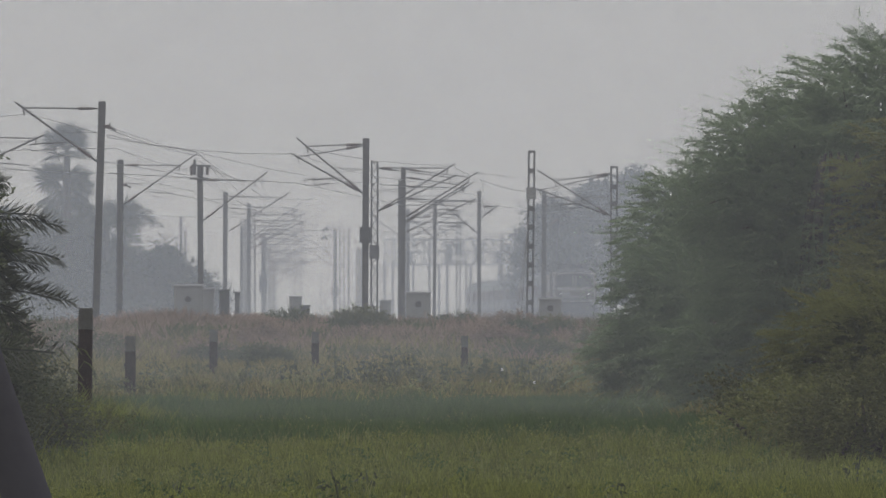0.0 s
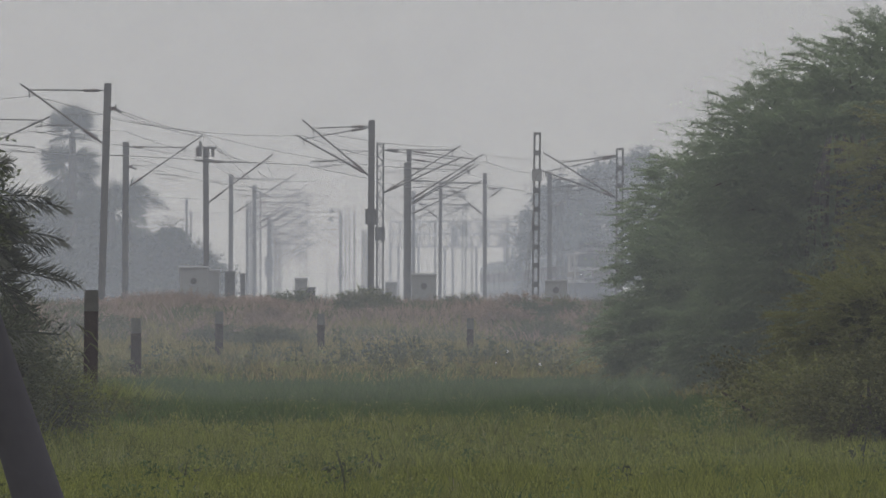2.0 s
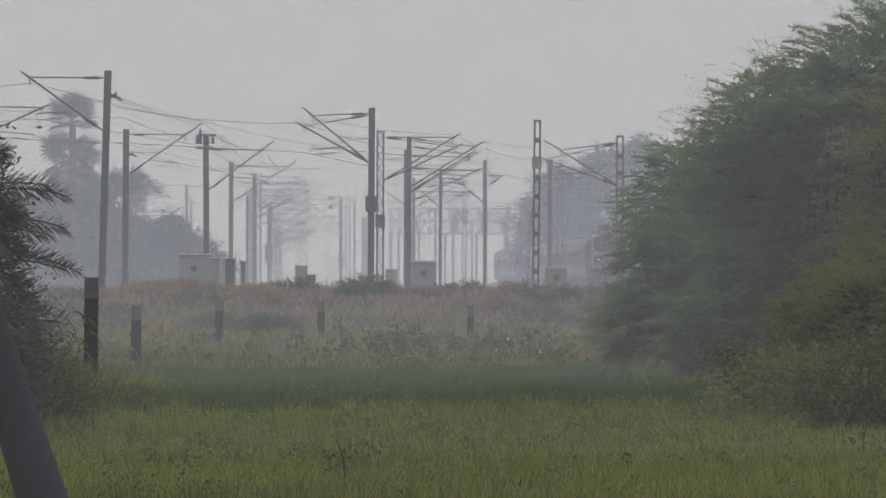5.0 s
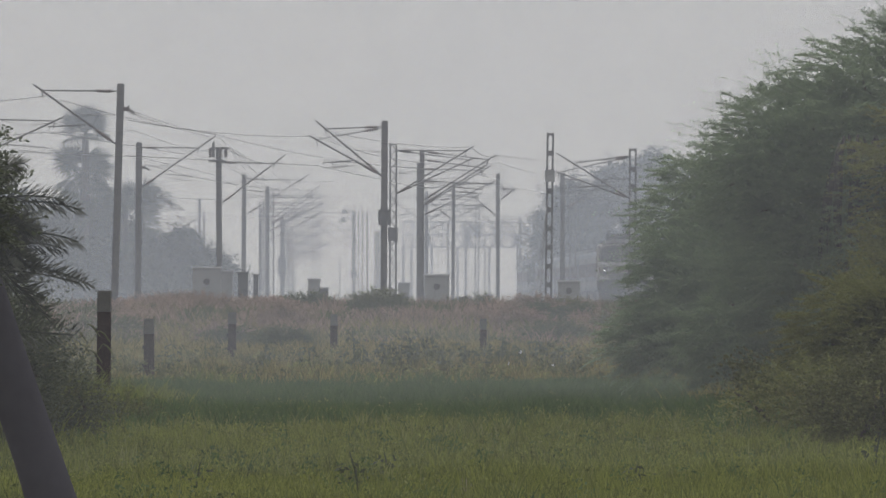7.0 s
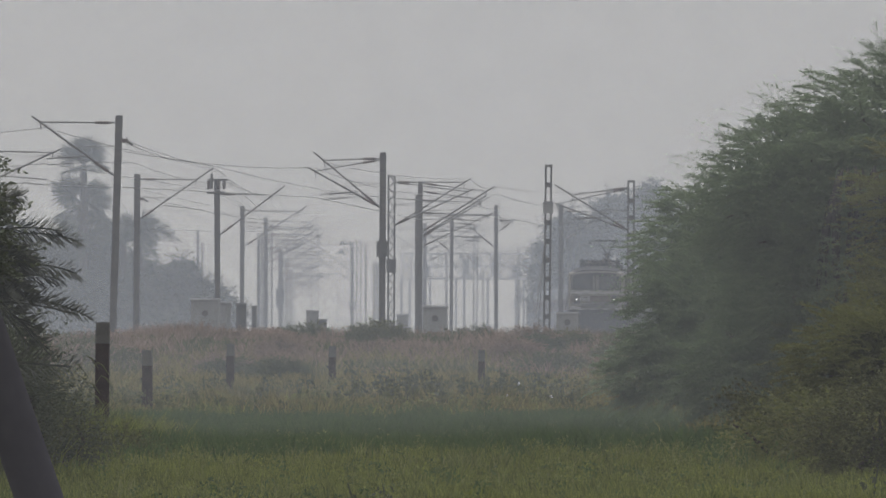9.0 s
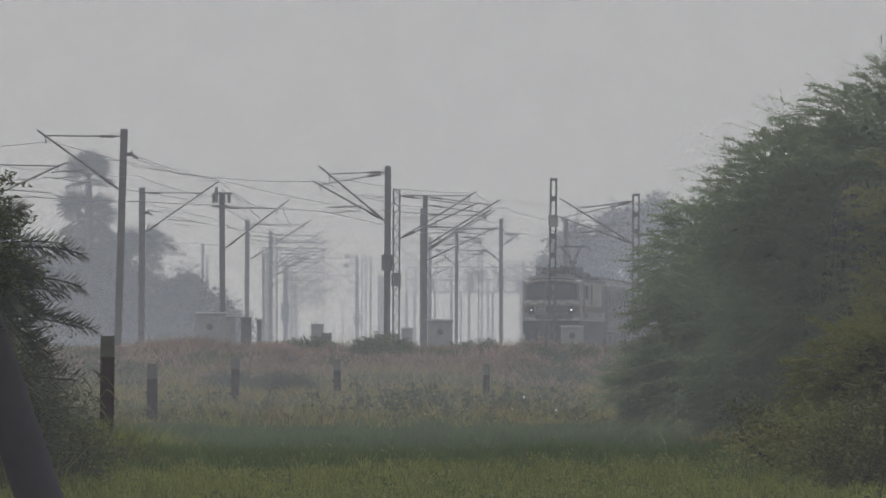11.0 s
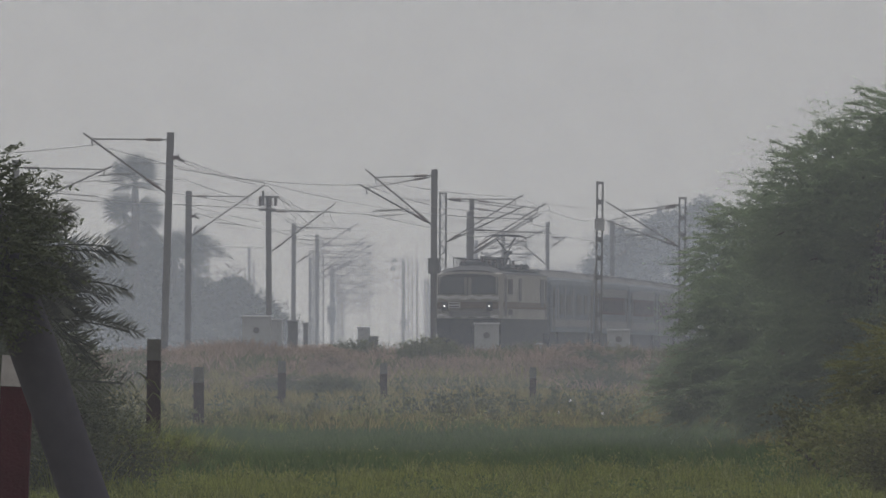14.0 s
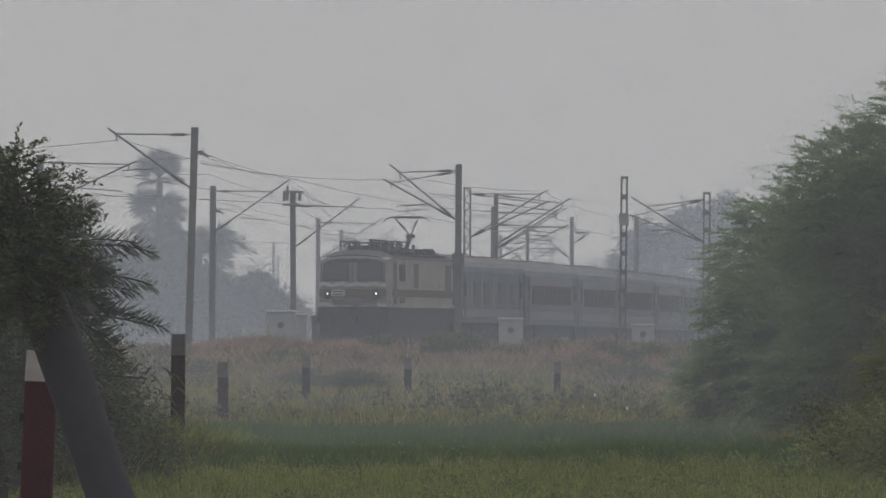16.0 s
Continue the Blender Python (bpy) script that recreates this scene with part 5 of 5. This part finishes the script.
def dead_skirt(parent, x, y, top, n, seed):
    """Dead fronds that hang down round a palm stem grown into the tree."""
    g = np.random.RandomState(seed)
    for k in range(n):
        px, L = x + 0.5 * (g.rand() - 0.5), 0.9 + 0.9 * g.rand()
        z, d, w = top - 0.5 * g.rand(), 0.12 * g.normal(), 0.02 + 0.025 * g.rand()
        yy = y - 0.3 * g.rand()
        v, f = [], []
        for i in range(6):
            t = i / 5
            c = (px + d * t + 0.35 * (px - x) * math.sin(2.2 * t), yy - 0.12 * math.sin(3 * t), z + 0.12 * math.sin(3 * t) - L * t)
            q = w * math.sin(0.5 + 2.5 * t)
            v += [(c[0] - q, c[1] + 0.03, c[2]), (c[0], c[1], c[2]), (c[0] + q, c[1] + 0.03, c[2])]
        for i in range(5):
            f += [(3 * i, 3 * i + 1, 3 * i + 4, 3 * i + 3), (3 * i + 1, 3 * i + 2, 3 * i + 5, 3 * i + 4)]
        part("dead_frond", Build().put(v, f), CREEPER, parent)


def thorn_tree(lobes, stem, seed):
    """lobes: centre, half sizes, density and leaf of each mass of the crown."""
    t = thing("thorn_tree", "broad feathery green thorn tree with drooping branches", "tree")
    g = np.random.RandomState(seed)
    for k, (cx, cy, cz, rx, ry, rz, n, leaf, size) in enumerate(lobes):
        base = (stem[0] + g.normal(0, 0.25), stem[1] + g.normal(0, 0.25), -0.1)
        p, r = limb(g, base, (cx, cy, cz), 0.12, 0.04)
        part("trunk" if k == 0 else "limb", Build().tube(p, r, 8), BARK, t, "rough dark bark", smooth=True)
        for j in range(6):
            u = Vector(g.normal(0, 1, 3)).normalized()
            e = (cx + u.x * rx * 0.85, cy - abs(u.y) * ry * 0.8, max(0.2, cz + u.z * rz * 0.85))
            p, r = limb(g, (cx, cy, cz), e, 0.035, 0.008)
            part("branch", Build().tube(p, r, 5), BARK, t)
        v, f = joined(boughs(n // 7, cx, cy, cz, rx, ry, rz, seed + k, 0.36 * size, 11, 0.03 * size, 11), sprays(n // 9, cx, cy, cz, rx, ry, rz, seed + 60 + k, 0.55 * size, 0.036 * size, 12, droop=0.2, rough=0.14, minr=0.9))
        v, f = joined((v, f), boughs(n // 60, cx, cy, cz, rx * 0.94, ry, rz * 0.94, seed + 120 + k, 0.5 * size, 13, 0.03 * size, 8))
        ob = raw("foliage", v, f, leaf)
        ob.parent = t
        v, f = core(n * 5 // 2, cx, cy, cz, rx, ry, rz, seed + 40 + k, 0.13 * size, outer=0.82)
        # yellowish lobes get darker olive inside: inner shade put into the leaf colour
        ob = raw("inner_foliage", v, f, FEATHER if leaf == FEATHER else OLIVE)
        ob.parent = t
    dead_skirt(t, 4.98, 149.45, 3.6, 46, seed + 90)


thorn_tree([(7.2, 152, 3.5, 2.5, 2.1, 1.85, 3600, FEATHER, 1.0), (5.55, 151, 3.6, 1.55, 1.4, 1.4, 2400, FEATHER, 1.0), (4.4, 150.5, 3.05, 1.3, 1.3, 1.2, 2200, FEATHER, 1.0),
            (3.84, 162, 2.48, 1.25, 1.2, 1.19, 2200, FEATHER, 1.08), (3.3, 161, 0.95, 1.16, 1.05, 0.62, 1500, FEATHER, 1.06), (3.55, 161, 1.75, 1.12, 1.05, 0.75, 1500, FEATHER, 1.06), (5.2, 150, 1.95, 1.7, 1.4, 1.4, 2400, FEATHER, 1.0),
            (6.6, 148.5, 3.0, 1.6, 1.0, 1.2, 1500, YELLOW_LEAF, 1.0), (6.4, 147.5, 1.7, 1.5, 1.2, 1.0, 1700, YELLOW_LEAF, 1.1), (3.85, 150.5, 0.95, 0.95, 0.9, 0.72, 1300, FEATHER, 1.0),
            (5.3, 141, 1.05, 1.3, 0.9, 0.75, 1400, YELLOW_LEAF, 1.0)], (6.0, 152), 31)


# ---- date palm and shrub beside it ----
def frond(L, seed, rise, width=0.34, pairs=34, droop=0.55, thick=0.012):
    """A feather leaf along +x that arches over; arrays of points and quads."""
    g = np.random.RandomState(seed)
    t = np.linspace(0.08, 1, pairs)
    x = L * t * math.cos(rise) * (1 - 0.12 * t)
    z = L * (math.sin(rise) * t - droop * t ** 2.2)
    P = np.stack([x, np.zeros_like(x), z], 1)
    quads = []
    for sg in (-1, 1):
        wl = width * np.sin(np.pi * (0.12 + 0.8 * t)) ** 0.6 * (0.85 + 0.3 * g.rand(pairs))
        e = np.stack([0.66 + 0.1 * g.normal(0, 1, pairs), sg * (0.68 + 0.12 * g.normal(0, 1, pairs)), 0.12 + 0.25 * g.normal(0, 1, pairs) - 0.35 * t], 1)
        e /= np.linalg.norm(e, axis=1)[:, None]
        tip = P + e * wl[:, None]
        q = np.array([0, 0, thick])
        quads.append(np.stack([P, P + e * wl[:, None] * 0.4 + q, tip, P + e * wl[:, None] * 0.4 - q], 1).reshape(-1, 3))
    v = np.concatenate(quads)
    f = np.arange(len(v)).reshape(-1, 4)
    r = 0.012
    rib = np.stack([P[:-1] + [0, r, 0], P[:-1] - [0, r, 0], P[1:] - [0, r * 0.6, 0], P[1:] + [0, r * 0.6, 0]], 1).reshape(-1, 3)
    rib2 = np.stack([P[:-1] + [0, 0, r], P[:-1] - [0, 0, r], P[1:] - [0, 0, r], P[1:] + [0, 0, r]], 1).reshape(-1, 3)
    v2 = np.concatenate([v, rib, rib2])
    return v2, np.arange(len(v2)).reshape(-1, 4)


def palm_tree(x, y, crown_z, L, count, seed, label, trunk_r=0.16, mat=None, name="date_palm", lo=-0.9, hi=1.25, width=0.34, pairs=34, base=0.0, extra=(), thick=0.012, droop=0.5, roll=40):
    t = thing(name, label, "palm tree", "", pose(x, y, base))
    g = np.random.RandomState(seed)
    h = crown_z - base
    part("trunk", Build().tube([(0, 0, -0.2), (0.03, 0, h * 0.5), (0, 0, h)], [trunk_r * 1.2, trunk_r, trunk_r * 0.9], 10), BARK, t, "scarred dark palm trunk")
    for k in range(count):
        v, f = frond(L * (0.8 + 0.35 * g.rand()), seed + k, lo + (hi - lo) * g.rand(), width, pairs, droop, thick)
        ob = raw("frond", v, f, mat or PALM)
        ob.parent = t
        ob.matrix_basis = pose(0, 0, h, g.normal(0, roll), 0, 360 * (k * 0.381966) + g.normal(0, 8))
    for k, (turn, rise, reach, z) in enumerate(extra):
        v, f = frond(reach, seed + 70 + k, rise, width * 0.74, pairs + 2, 0.35, thick * 0.75)
        ob = raw("frond", v, f, mat or PALM)
        ob.parent = t
        ob.matrix_basis = pose(0, 0, z, 58 if k % 2 else -50, 0, turn)
    return t


palm_tree(-4.75, 108, 2.1, 1.05, 32, 51, "dark date palm with arching feathery fronds", lo=-0.7, hi=1.1, extra=[(-8, 0.42, 1.6, 2.25), (10, 0.5, 1.45, 2.3), (-14, 0.37, 1.6, 2.0), (14, 0.45, 1.4, 1.9), (-4, 0.2, 1.62, 1.78), (-22, 0.28, 1.6, 1.7), (0, 0.85, 1.3, 2.4), (20, 1.0, 1.2, 2.4)], pairs=44, thick=0.016)
palm_tree(-4.95, 109, 1.25, 1.15, 26, 91, "young date palm at the foot of the shrub", 0.13, lo=-0.6)


def fan_palm(x, y, crown_z, L, count, seed, label, lo, hi, base):
    """A palmyra: stiff round fans of pointed blades on long stalks."""
    t = thing("fan_palm", label, "palm tree", "", pose(x, y, base))
    g = np.random.RandomState(seed)
    h = crown_z - base
    part("trunk", Build().tube([(0, 0, -0.2), (0.06, 0, h * 0.5), (0, 0, h)], [0.34, 0.27, 0.24], 10), BARK, t, "straight dark palm trunk")
    for k in range(count):
        rise, stalk, R = lo + (hi - lo) * g.rand(), L * (0.4 + 0.15 * g.rand()), L * (0.5 + 0.12 * g.rand())
        b = Build().tube([(0, 0, 0), (stalk * 0.6, 0, 0.06), (stalk, 0, 0)], 0.05, 5)
        for i in range(19):
            a = radians(-125 + 250 * i / 18)
            p, q = Vector((math.cos(a), math.sin(a), -0.12 * abs(math.sin(a)))), Vector((-math.sin(a), math.cos(a), 0))
            r = R * (0.85 + 0.2 * g.rand())
            c = Vector((stalk, 0, 0))
            b.put([c, c + p * r * 0.6 + q * r * 0.05, c + p * r + Vector((0, 0, -0.1 * r)), c + p * r * 0.6 - q * r * 0.05, c + p * r * 0.6 + Vector((0, 0, 0.06))], [(0, 1, 4), (0, 4, 3), (1, 2, 4), (4, 2, 3)])
        ob = part("fan_leaf", b, FAR_LEAF, t)
        ob.matrix_basis = pose(0, 0, h, 0, 0, 360 * k * 0.381966) @ pose(0, 0, 0, 0, -math.degrees(rise), 0) @ pose(0, 0, 0, g.normal(0, 35), 0, 0)


fan_palm(-26.96, 850, 13.35, 2.15, 18, 151, "tall hazy palmyra palm standing above distant trees", -0.35, 1.45, BED - 0.5)
fan_palm(-27.3, 855, 10.6, 2.75, 24, 191, "tall hazy palmyra palm with drooping fans", -0.8, 0.9, BED - 0.5)
palm_tree(-23.5, 828, 7.7, 4.6, 20, 231, "hazy coconut palm with long drooping fronds", 0.25, FAR_LEAF, "coconut_palm", 0.15, 1.15, 1.0, 40, BED - 0.4, extra=[(0, 0.75, 4.8, 7.2), (8, 0.4, 4.9, 7.1), (-10, 1.0, 4.4, 7.2), (-4, 0.55, 4.7, 7.15)], thick=0.05, droop=0.62, roll=12)
fan_palm(-22.7, 838, 8.5, 1.9, 12, 251, "small hazy palmyra palm behind the masts", -0.5, 1.1, BED - 0.4)


def leafy_bush(name, label, x, y, z, rx, ry, rz, n, seed, leaf, mat, floor=0.03, length=0.3, rows=7, stems=4):
    t = thing(name, label, "bush")
    g = np.random.RandomState(seed)
    for k in range(stems):
        p, r = limb(g, (x + g.normal(0, 0.2), y, float(ground_z(x, y)) - 0.1), (x + g.normal(0, rx * 0.4), y + g.normal(0, 0.2), z + rz * 0.5), 0.05, 0.01)
        part("stem", Build().tube(p, r, 6), BARK, t)
    v, f = joined(sprays(n, x, y, z, rx, ry, rz, seed, length, leaf, rows, floor=floor, droop=0.2, rough=0.22, minr=0.6), core(n * 2, x, y, z, rx, ry, rz, seed + 9, leaf * 1.3, floor))
    ob = raw("foliage", v, f, mat)
    ob.parent = t
    return t


leafy_bush("creeper", "dark leafy creeper hanging about the leaning trunk", -2.62, 59.8, 2.02, 0.28, 0.3, 0.42, 520, 60, 0.035, SHRUB, 1.35, 0.14, stems=0)
leafy_bush("shrub", "dark small-leaved shrub behind the date palm", -5.3, 115, 1.9, 0.95, 0.9, 1.25, 1300, 61, 0.07, SHRUB)
leafy_bush("shrub", "dark leafy shrub beside the red boundary post", -4.5, 100, 1.2, 0.42, 0.5, 0.75, 900, 73, 0.045, SHRUB)
leafy_bush("shrub", "dark tangled shrub below the date palm fronds", -4.18, 112, 0.85, 0.28, 0.5, 0.6, 800, 74, 0.04, SHRUB)
leafy_bush("shrub", "dark low bush at the field edge", -5.0, 113, 0.9, 0.85, 0.8, 0.95, 1700, 62, 0.05, SHRUB)
leafy_bush("shrub", "tangled weeds around the palm foot", -4.05, 118, 0.38, 0.36, 0.5, 0.42, 500, 63, 0.035, SHRUB)
leafy_bush("shrub", "low grey-green bush on the railway bank", -4.56, 352, 1.15, 0.75, 0.6, 0.42, 420, 64, 0.09, BANK_LEAF, 0.6)
leafy_bush("shrub", "low grey-green bush on the railway bank", 0.52, 350, 1.0, 0.9, 0.6, 0.4, 420, 65, 0.09, BANK_LEAF, 0.6)
leafy_bush("shrub", "low weeds on the railway bank", -6.64, 345, 0.95, 1.3, 0.6, 0.35, 420, 66, 0.09, WEED, 0.6)
leafy_bush("shrub", "brownish undergrowth before the thorn tree", 4.7, 144, 0.35, 1.5, 0.9, 0.6, 900, 67, 0.07, OLIVE, 0.02)
leafy_bush("shrub", "olive undergrowth at the edge of the field", 4.05, 112, 0.4, 0.75, 0.6, 0.55, 700, 69, 0.05, OLIVE, 0.02)
leafy_bush("shrub", "yellowish weeds below the thorn tree", 3.7, 124, 0.3, 0.8, 0.6, 0.45, 600, 70, 0.05, YELLOW_LEAF, 0.02)
leafy_bush("shrub", "grassy mound beside the boundary post", -4.35, 128, 0.15, 0.6, 0.8, 0.3, 800, 71, 0.028, OLIVE, 0.02)
leafy_bush("shrub", "dark weedy mound beside the boundary post", -3.75, 132, 0.05, 0.4, 0.7, 0.24, 450, 72, 0.035, OLIVE, 0.02)
leafy_bush("shrub", "brownish undergrowth before the thorn tree", 6.2, 141, 0.5, 1.6, 0.9, 0.8, 900, 68, 0.07, OLIVE, 0.02)
leafy_bush("weed_mound", "reddish-brown weed mound on the railway bank", -4.74, 320, 0.83, 0.59, 0.6, 0.39, 620, 400, 0.07, WEED, 0.59, 0.26, 6, 2)
leafy_bush("weed_mound", "reddish-brown weed mound on the railway bank", -8.08, 347, 1.17, 1.2, 0.6, 0.29, 620, 403, 0.07, WEED, 0.97, 0.26, 6, 2)
leafy_bush("weed_mound", "low green bush on the railway bank", 2.12, 325, 0.94, 0.77, 0.6, 0.36, 620, 406, 0.07, BANK_LEAF, 0.71, 0.26, 6, 2)
leafy_bush("weed_mound", "dull olive weed mound on the railway bank", -9.2, 310, 0.58, 1.03, 0.6, 0.39, 620, 409, 0.07, OLIVE, 0.33, 0.26, 6, 2)
leafy_bush("weed_mound", "reddish-brown weed mound on the railway bank", 1.31, 320, 0.83, 1.01, 0.6, 0.38, 620, 412, 0.07, WEED, 0.59, 0.26, 6, 2)
leafy_bush("weed_mound", "reddish-brown weed mound on the railway bank", -10.05, 335, 1.08, 1.08, 0.6, 0.27, 620, 415, 0.07, WEED, 0.89, 0.26, 6, 2)
leafy_bush("weed_mound", "dull olive weed mound on the railway bank", -2.09, 340, 1.21, 0.56, 0.6, 0.43, 620, 418, 0.07, OLIVE, 0.95, 0.26, 6, 2)
leafy_bush("weed_mound", "reddish-brown weed mound on the railway bank", -5.57, 347, 1.15, 0.6, 0.6, 0.26, 620, 421, 0.07, WEED, 0.97, 0.26, 6, 2)
leafy_bush("weed_mound", "dull olive weed mound on the railway bank", 2.44, 305, 0.45, 1.16, 0.6, 0.37, 620, 424, 0.07, OLIVE, 0.21, 0.26, 6, 2)
leafy_bush("weed_mound", "reddish-brown weed mound on the railway bank", 1.95, 331, 1.09, 0.75, 0.6, 0.43, 620, 427, 0.07, WEED, 0.83, 0.26, 6, 2)
leafy_bush("weed_mound", "dull olive weed mound on the railway bank", -5.84, 302, 0.35, 0.87, 0.6, 0.31, 620, 430, 0.07, OLIVE, 0.15, 0.26, 6, 2)
leafy_bush("weed_mound", "dull olive weed mound on the railway bank", 3.0, 335, 1.08, 0.64, 0.6, 0.28, 620, 433, 0.07, OLIVE, 0.89, 0.26, 6, 2)
leafy_bush("weed_mound", "dull olive weed mound on the railway bank", -2.61, 338, 1.2, 0.55, 0.6, 0.43, 620, 436, 0.07, OLIVE, 0.93, 0.26, 6, 2)
leafy_bush("weed_mound", "dull olive weed mound on the railway bank", 4.09, 318, 0.71, 0.67, 0.6, 0.25, 620, 439, 0.07, OLIVE, 0.54, 0.26, 6, 2)
leafy_bush("weed_mound", "low green bush on the railway bank", -4.5, 298, 0.29, 0.8, 0.6, 0.33, 620, 442, 0.07, BANK_LEAF, 0.07, 0.26, 6, 2)
leafy_bush("weed_mound", "reddish-brown weed mound on the railway bank", -6.05, 303, 0.41, 0.62, 0.6, 0.38, 620, 445, 0.07, WEED, 0.17, 0.26, 6, 2)


# ---- leaning trunk close to the lens side ----
def leaning_trunk():
    t = thing("leaning_trunk", "bare grey-brown tree trunk leaning over the field edge", "tree trunk")
    pts = [(-1.86, 60, -0.2), (-2.0, 60, 0.25), (-2.149, 60, 0.71), (-2.29, 60, 1.12), (-2.42, 60, 1.5), (-2.55, 60, 1.85), (-2.69, 60, 2.2), (-2.82, 60.1, 2.5)]
    part("trunk", Build().tube(pts, [0.15, 0.135, 0.122, 0.12, 0.125, 0.12, 0.11, 0.1], 14), TRUNK, t, "smooth weathered bark", smooth=True)


leaning_trunk()


# ---- distant trees in the haze ----
def far_tree(x, y, h, w, seed, n=1500):
    t = thing("distant_tree", "hazy grey-green broadleaf tree behind the railway", "tree", "distant trees", pose(x, y, BED - float(dip(y))))
    g = np.random.RandomState(seed)
    part("trunk", Build().tube([(0, 0, -0.2), (0.1, 0, h * 0.3), (0, 0, h * 0.6)], [0.3, 0.22, 0.12], 8), BARK, t)
    lots = []
    for k in range(8):
        a = g.rand() * 6.28
        rr = w * 0.28 * math.sqrt(g.rand())
        zz = h * (0.22 + 0.55 * g.rand())
        s = w * (0.16 + 0.16 * g.rand()) * (1.15 - 0.5 * zz / h)
        p, r = limb(g, (0, 0, h * 0.25), (rr * math.cos(a), rr * math.sin(a), zz), 0.1, 0.03)
        part("limb", Build().tube(p, r, 5), BARK, t)
        lots.append(core(n // 8, rr * math.cos(a), rr * math.sin(a), zz, s, s, s * 0.9, seed * 10 + k, 0.8, 0.1, 1.0))
        lots.append(sprays(n // 60, rr * math.cos(a), rr * math.sin(a), zz, s, s, s, seed * 10 + k, 1.0, 0.3, 5, floor=0.1))
    v, f = joined(*lots)
    ob = raw("crown", v, f, FAR_LEAF)
    ob.parent = t
    return t


far_tree(-34.56, 860, 10.3, 13.5, 1, 4500)
far_tree(-30.41, 870, 10.0, 10.8, 2, 4500)
far_tree(-26.3, 860, 9.6, 8.8, 3, 4500)
far_tree(-21.36, 840, 5.9, 7.6, 4, 4000)
far_tree(-18.78, 850, 5.0, 6.1, 5, 3000)
far_tree(-17.96, 900, 3.9, 3.9, 6, 2000)
far_tree(-29.41, 830, 5.2, 8.7, 7, 4000)
far_tree(-23.87, 830, 4.8, 8.7, 15, 4000)
far_tree(10.0, 960, 12.4, 8.4, 8, 5500)
far_tree(13.0, 940, 14.6, 9.6, 9, 6000)
far_tree(16.21, 930, 15.4, 9.4, 10, 6000)
far_tree(7.6, 980, 10.0, 5.0, 11, 3000)
far_tree(19.96, 940, 14.6, 9.8, 12, 4000)
far_tree(10.06, 935, 7.0, 8.0, 13, 3500)
far_tree(-39.48, 860, 10.3, 10.6, 14, 3000)


# ---- a bird ----
def small_bird():
    b = thing("bird", "small dark bird flying over the tracks", "bird")
    part("bird_body", Build().tube([(0, -0.2, 0), (0, -0.1, 0.0), (0, 0.05, 0), (0, 0.2, 0.02), (0, 0.34, 0.0)], [0.02, 0.07, 0.09, 0.06, 0.03], 8), FEATHERS, b)
    for s in (-1, 1):
        part("wing", Build().put([(0, -0.08, 0.03), (s * 0.25, -0.1, 0.16), (s * 0.45, 0.0, 0.1), (s * 0.25, 0.1, 0.15), (0, 0.12, 0.03), (0, 0.02, -0.0)], [(0, 1, 3, 4), (1, 2, 3), (5, 1, 0), (5, 4, 3), (5, 3, 1)]), FEATHERS, b)
    return b


bird = small_bird()
bird.scale = (0.36, 0.36, 0.36)
far_bird = copy_thing(bird, Matrix())
far_bird.scale = (0.3, 0.3, 0.3)


# ---- what moves ----
def on_track(back):
    """Point of the running line that many metres behind the locomotive's last front position."""
    y, left = 500.0, back
    step = 1.0 if back > 0 else -1.0
    while abs(left) > 1e-9:
        d = min(1.0, abs(left)) * step
        y0 = y
        slope = (track_x(y0 + 0.5) - track_x(y0 - 0.5))
        y += d / math.sqrt(1 + slope * slope)
        left -= d
    return track_x(y), y


SPEED = 22.5


def motions():
    for ob, behind, length in train:
        rows = []
        for k in range(9):
            t = 2.0 * k
            b = behind + SPEED * (16.0 - t)
            x0, y0 = on_track(b)
            x1, y1 = on_track(b + length)
            rows.append((t, pose(x0, y0, RAIL_TOP - float(dip(y0)), 0, 0, -math.degrees(math.atan2(x1 - x0, y1 - y0)))))
        walk(ob, rows)
    walk(bird, [(0.0, pose(25.94, 300, 0.64, 0, 0, 80)), (2.5, pose(7.94, 300, 1.79, 0, 0, 80)), (3.1, pose(3.53, 300, 2.27, 0, 0, 80)), (3.5, pose(0.57, 300, 2.81, 0, 0, 80)), (4.0, pose(-2.89, 300, 3.83, 0, 0, 80)), (5.0, pose(-10.34, 300, 5.5, 0, 0, 80)), (7.0, pose(-24.06, 300, 7.79, 0, 0, 80)), (16.0, pose(-82.63, 300, 8.64, 0, 0, 80))])
    walk(far_bird, [(0.0, pose(-56.73, 700, 12.67, 0, 0, -80)), (6.5, pose(1.77, 700, 12.67, 0, 0, -80)), (7.5, pose(10.77, 700, 12.67, 0, 0, -80)), (16.0, pose(87.27, 700, 12.67, 0, 0, -80))])


motions()
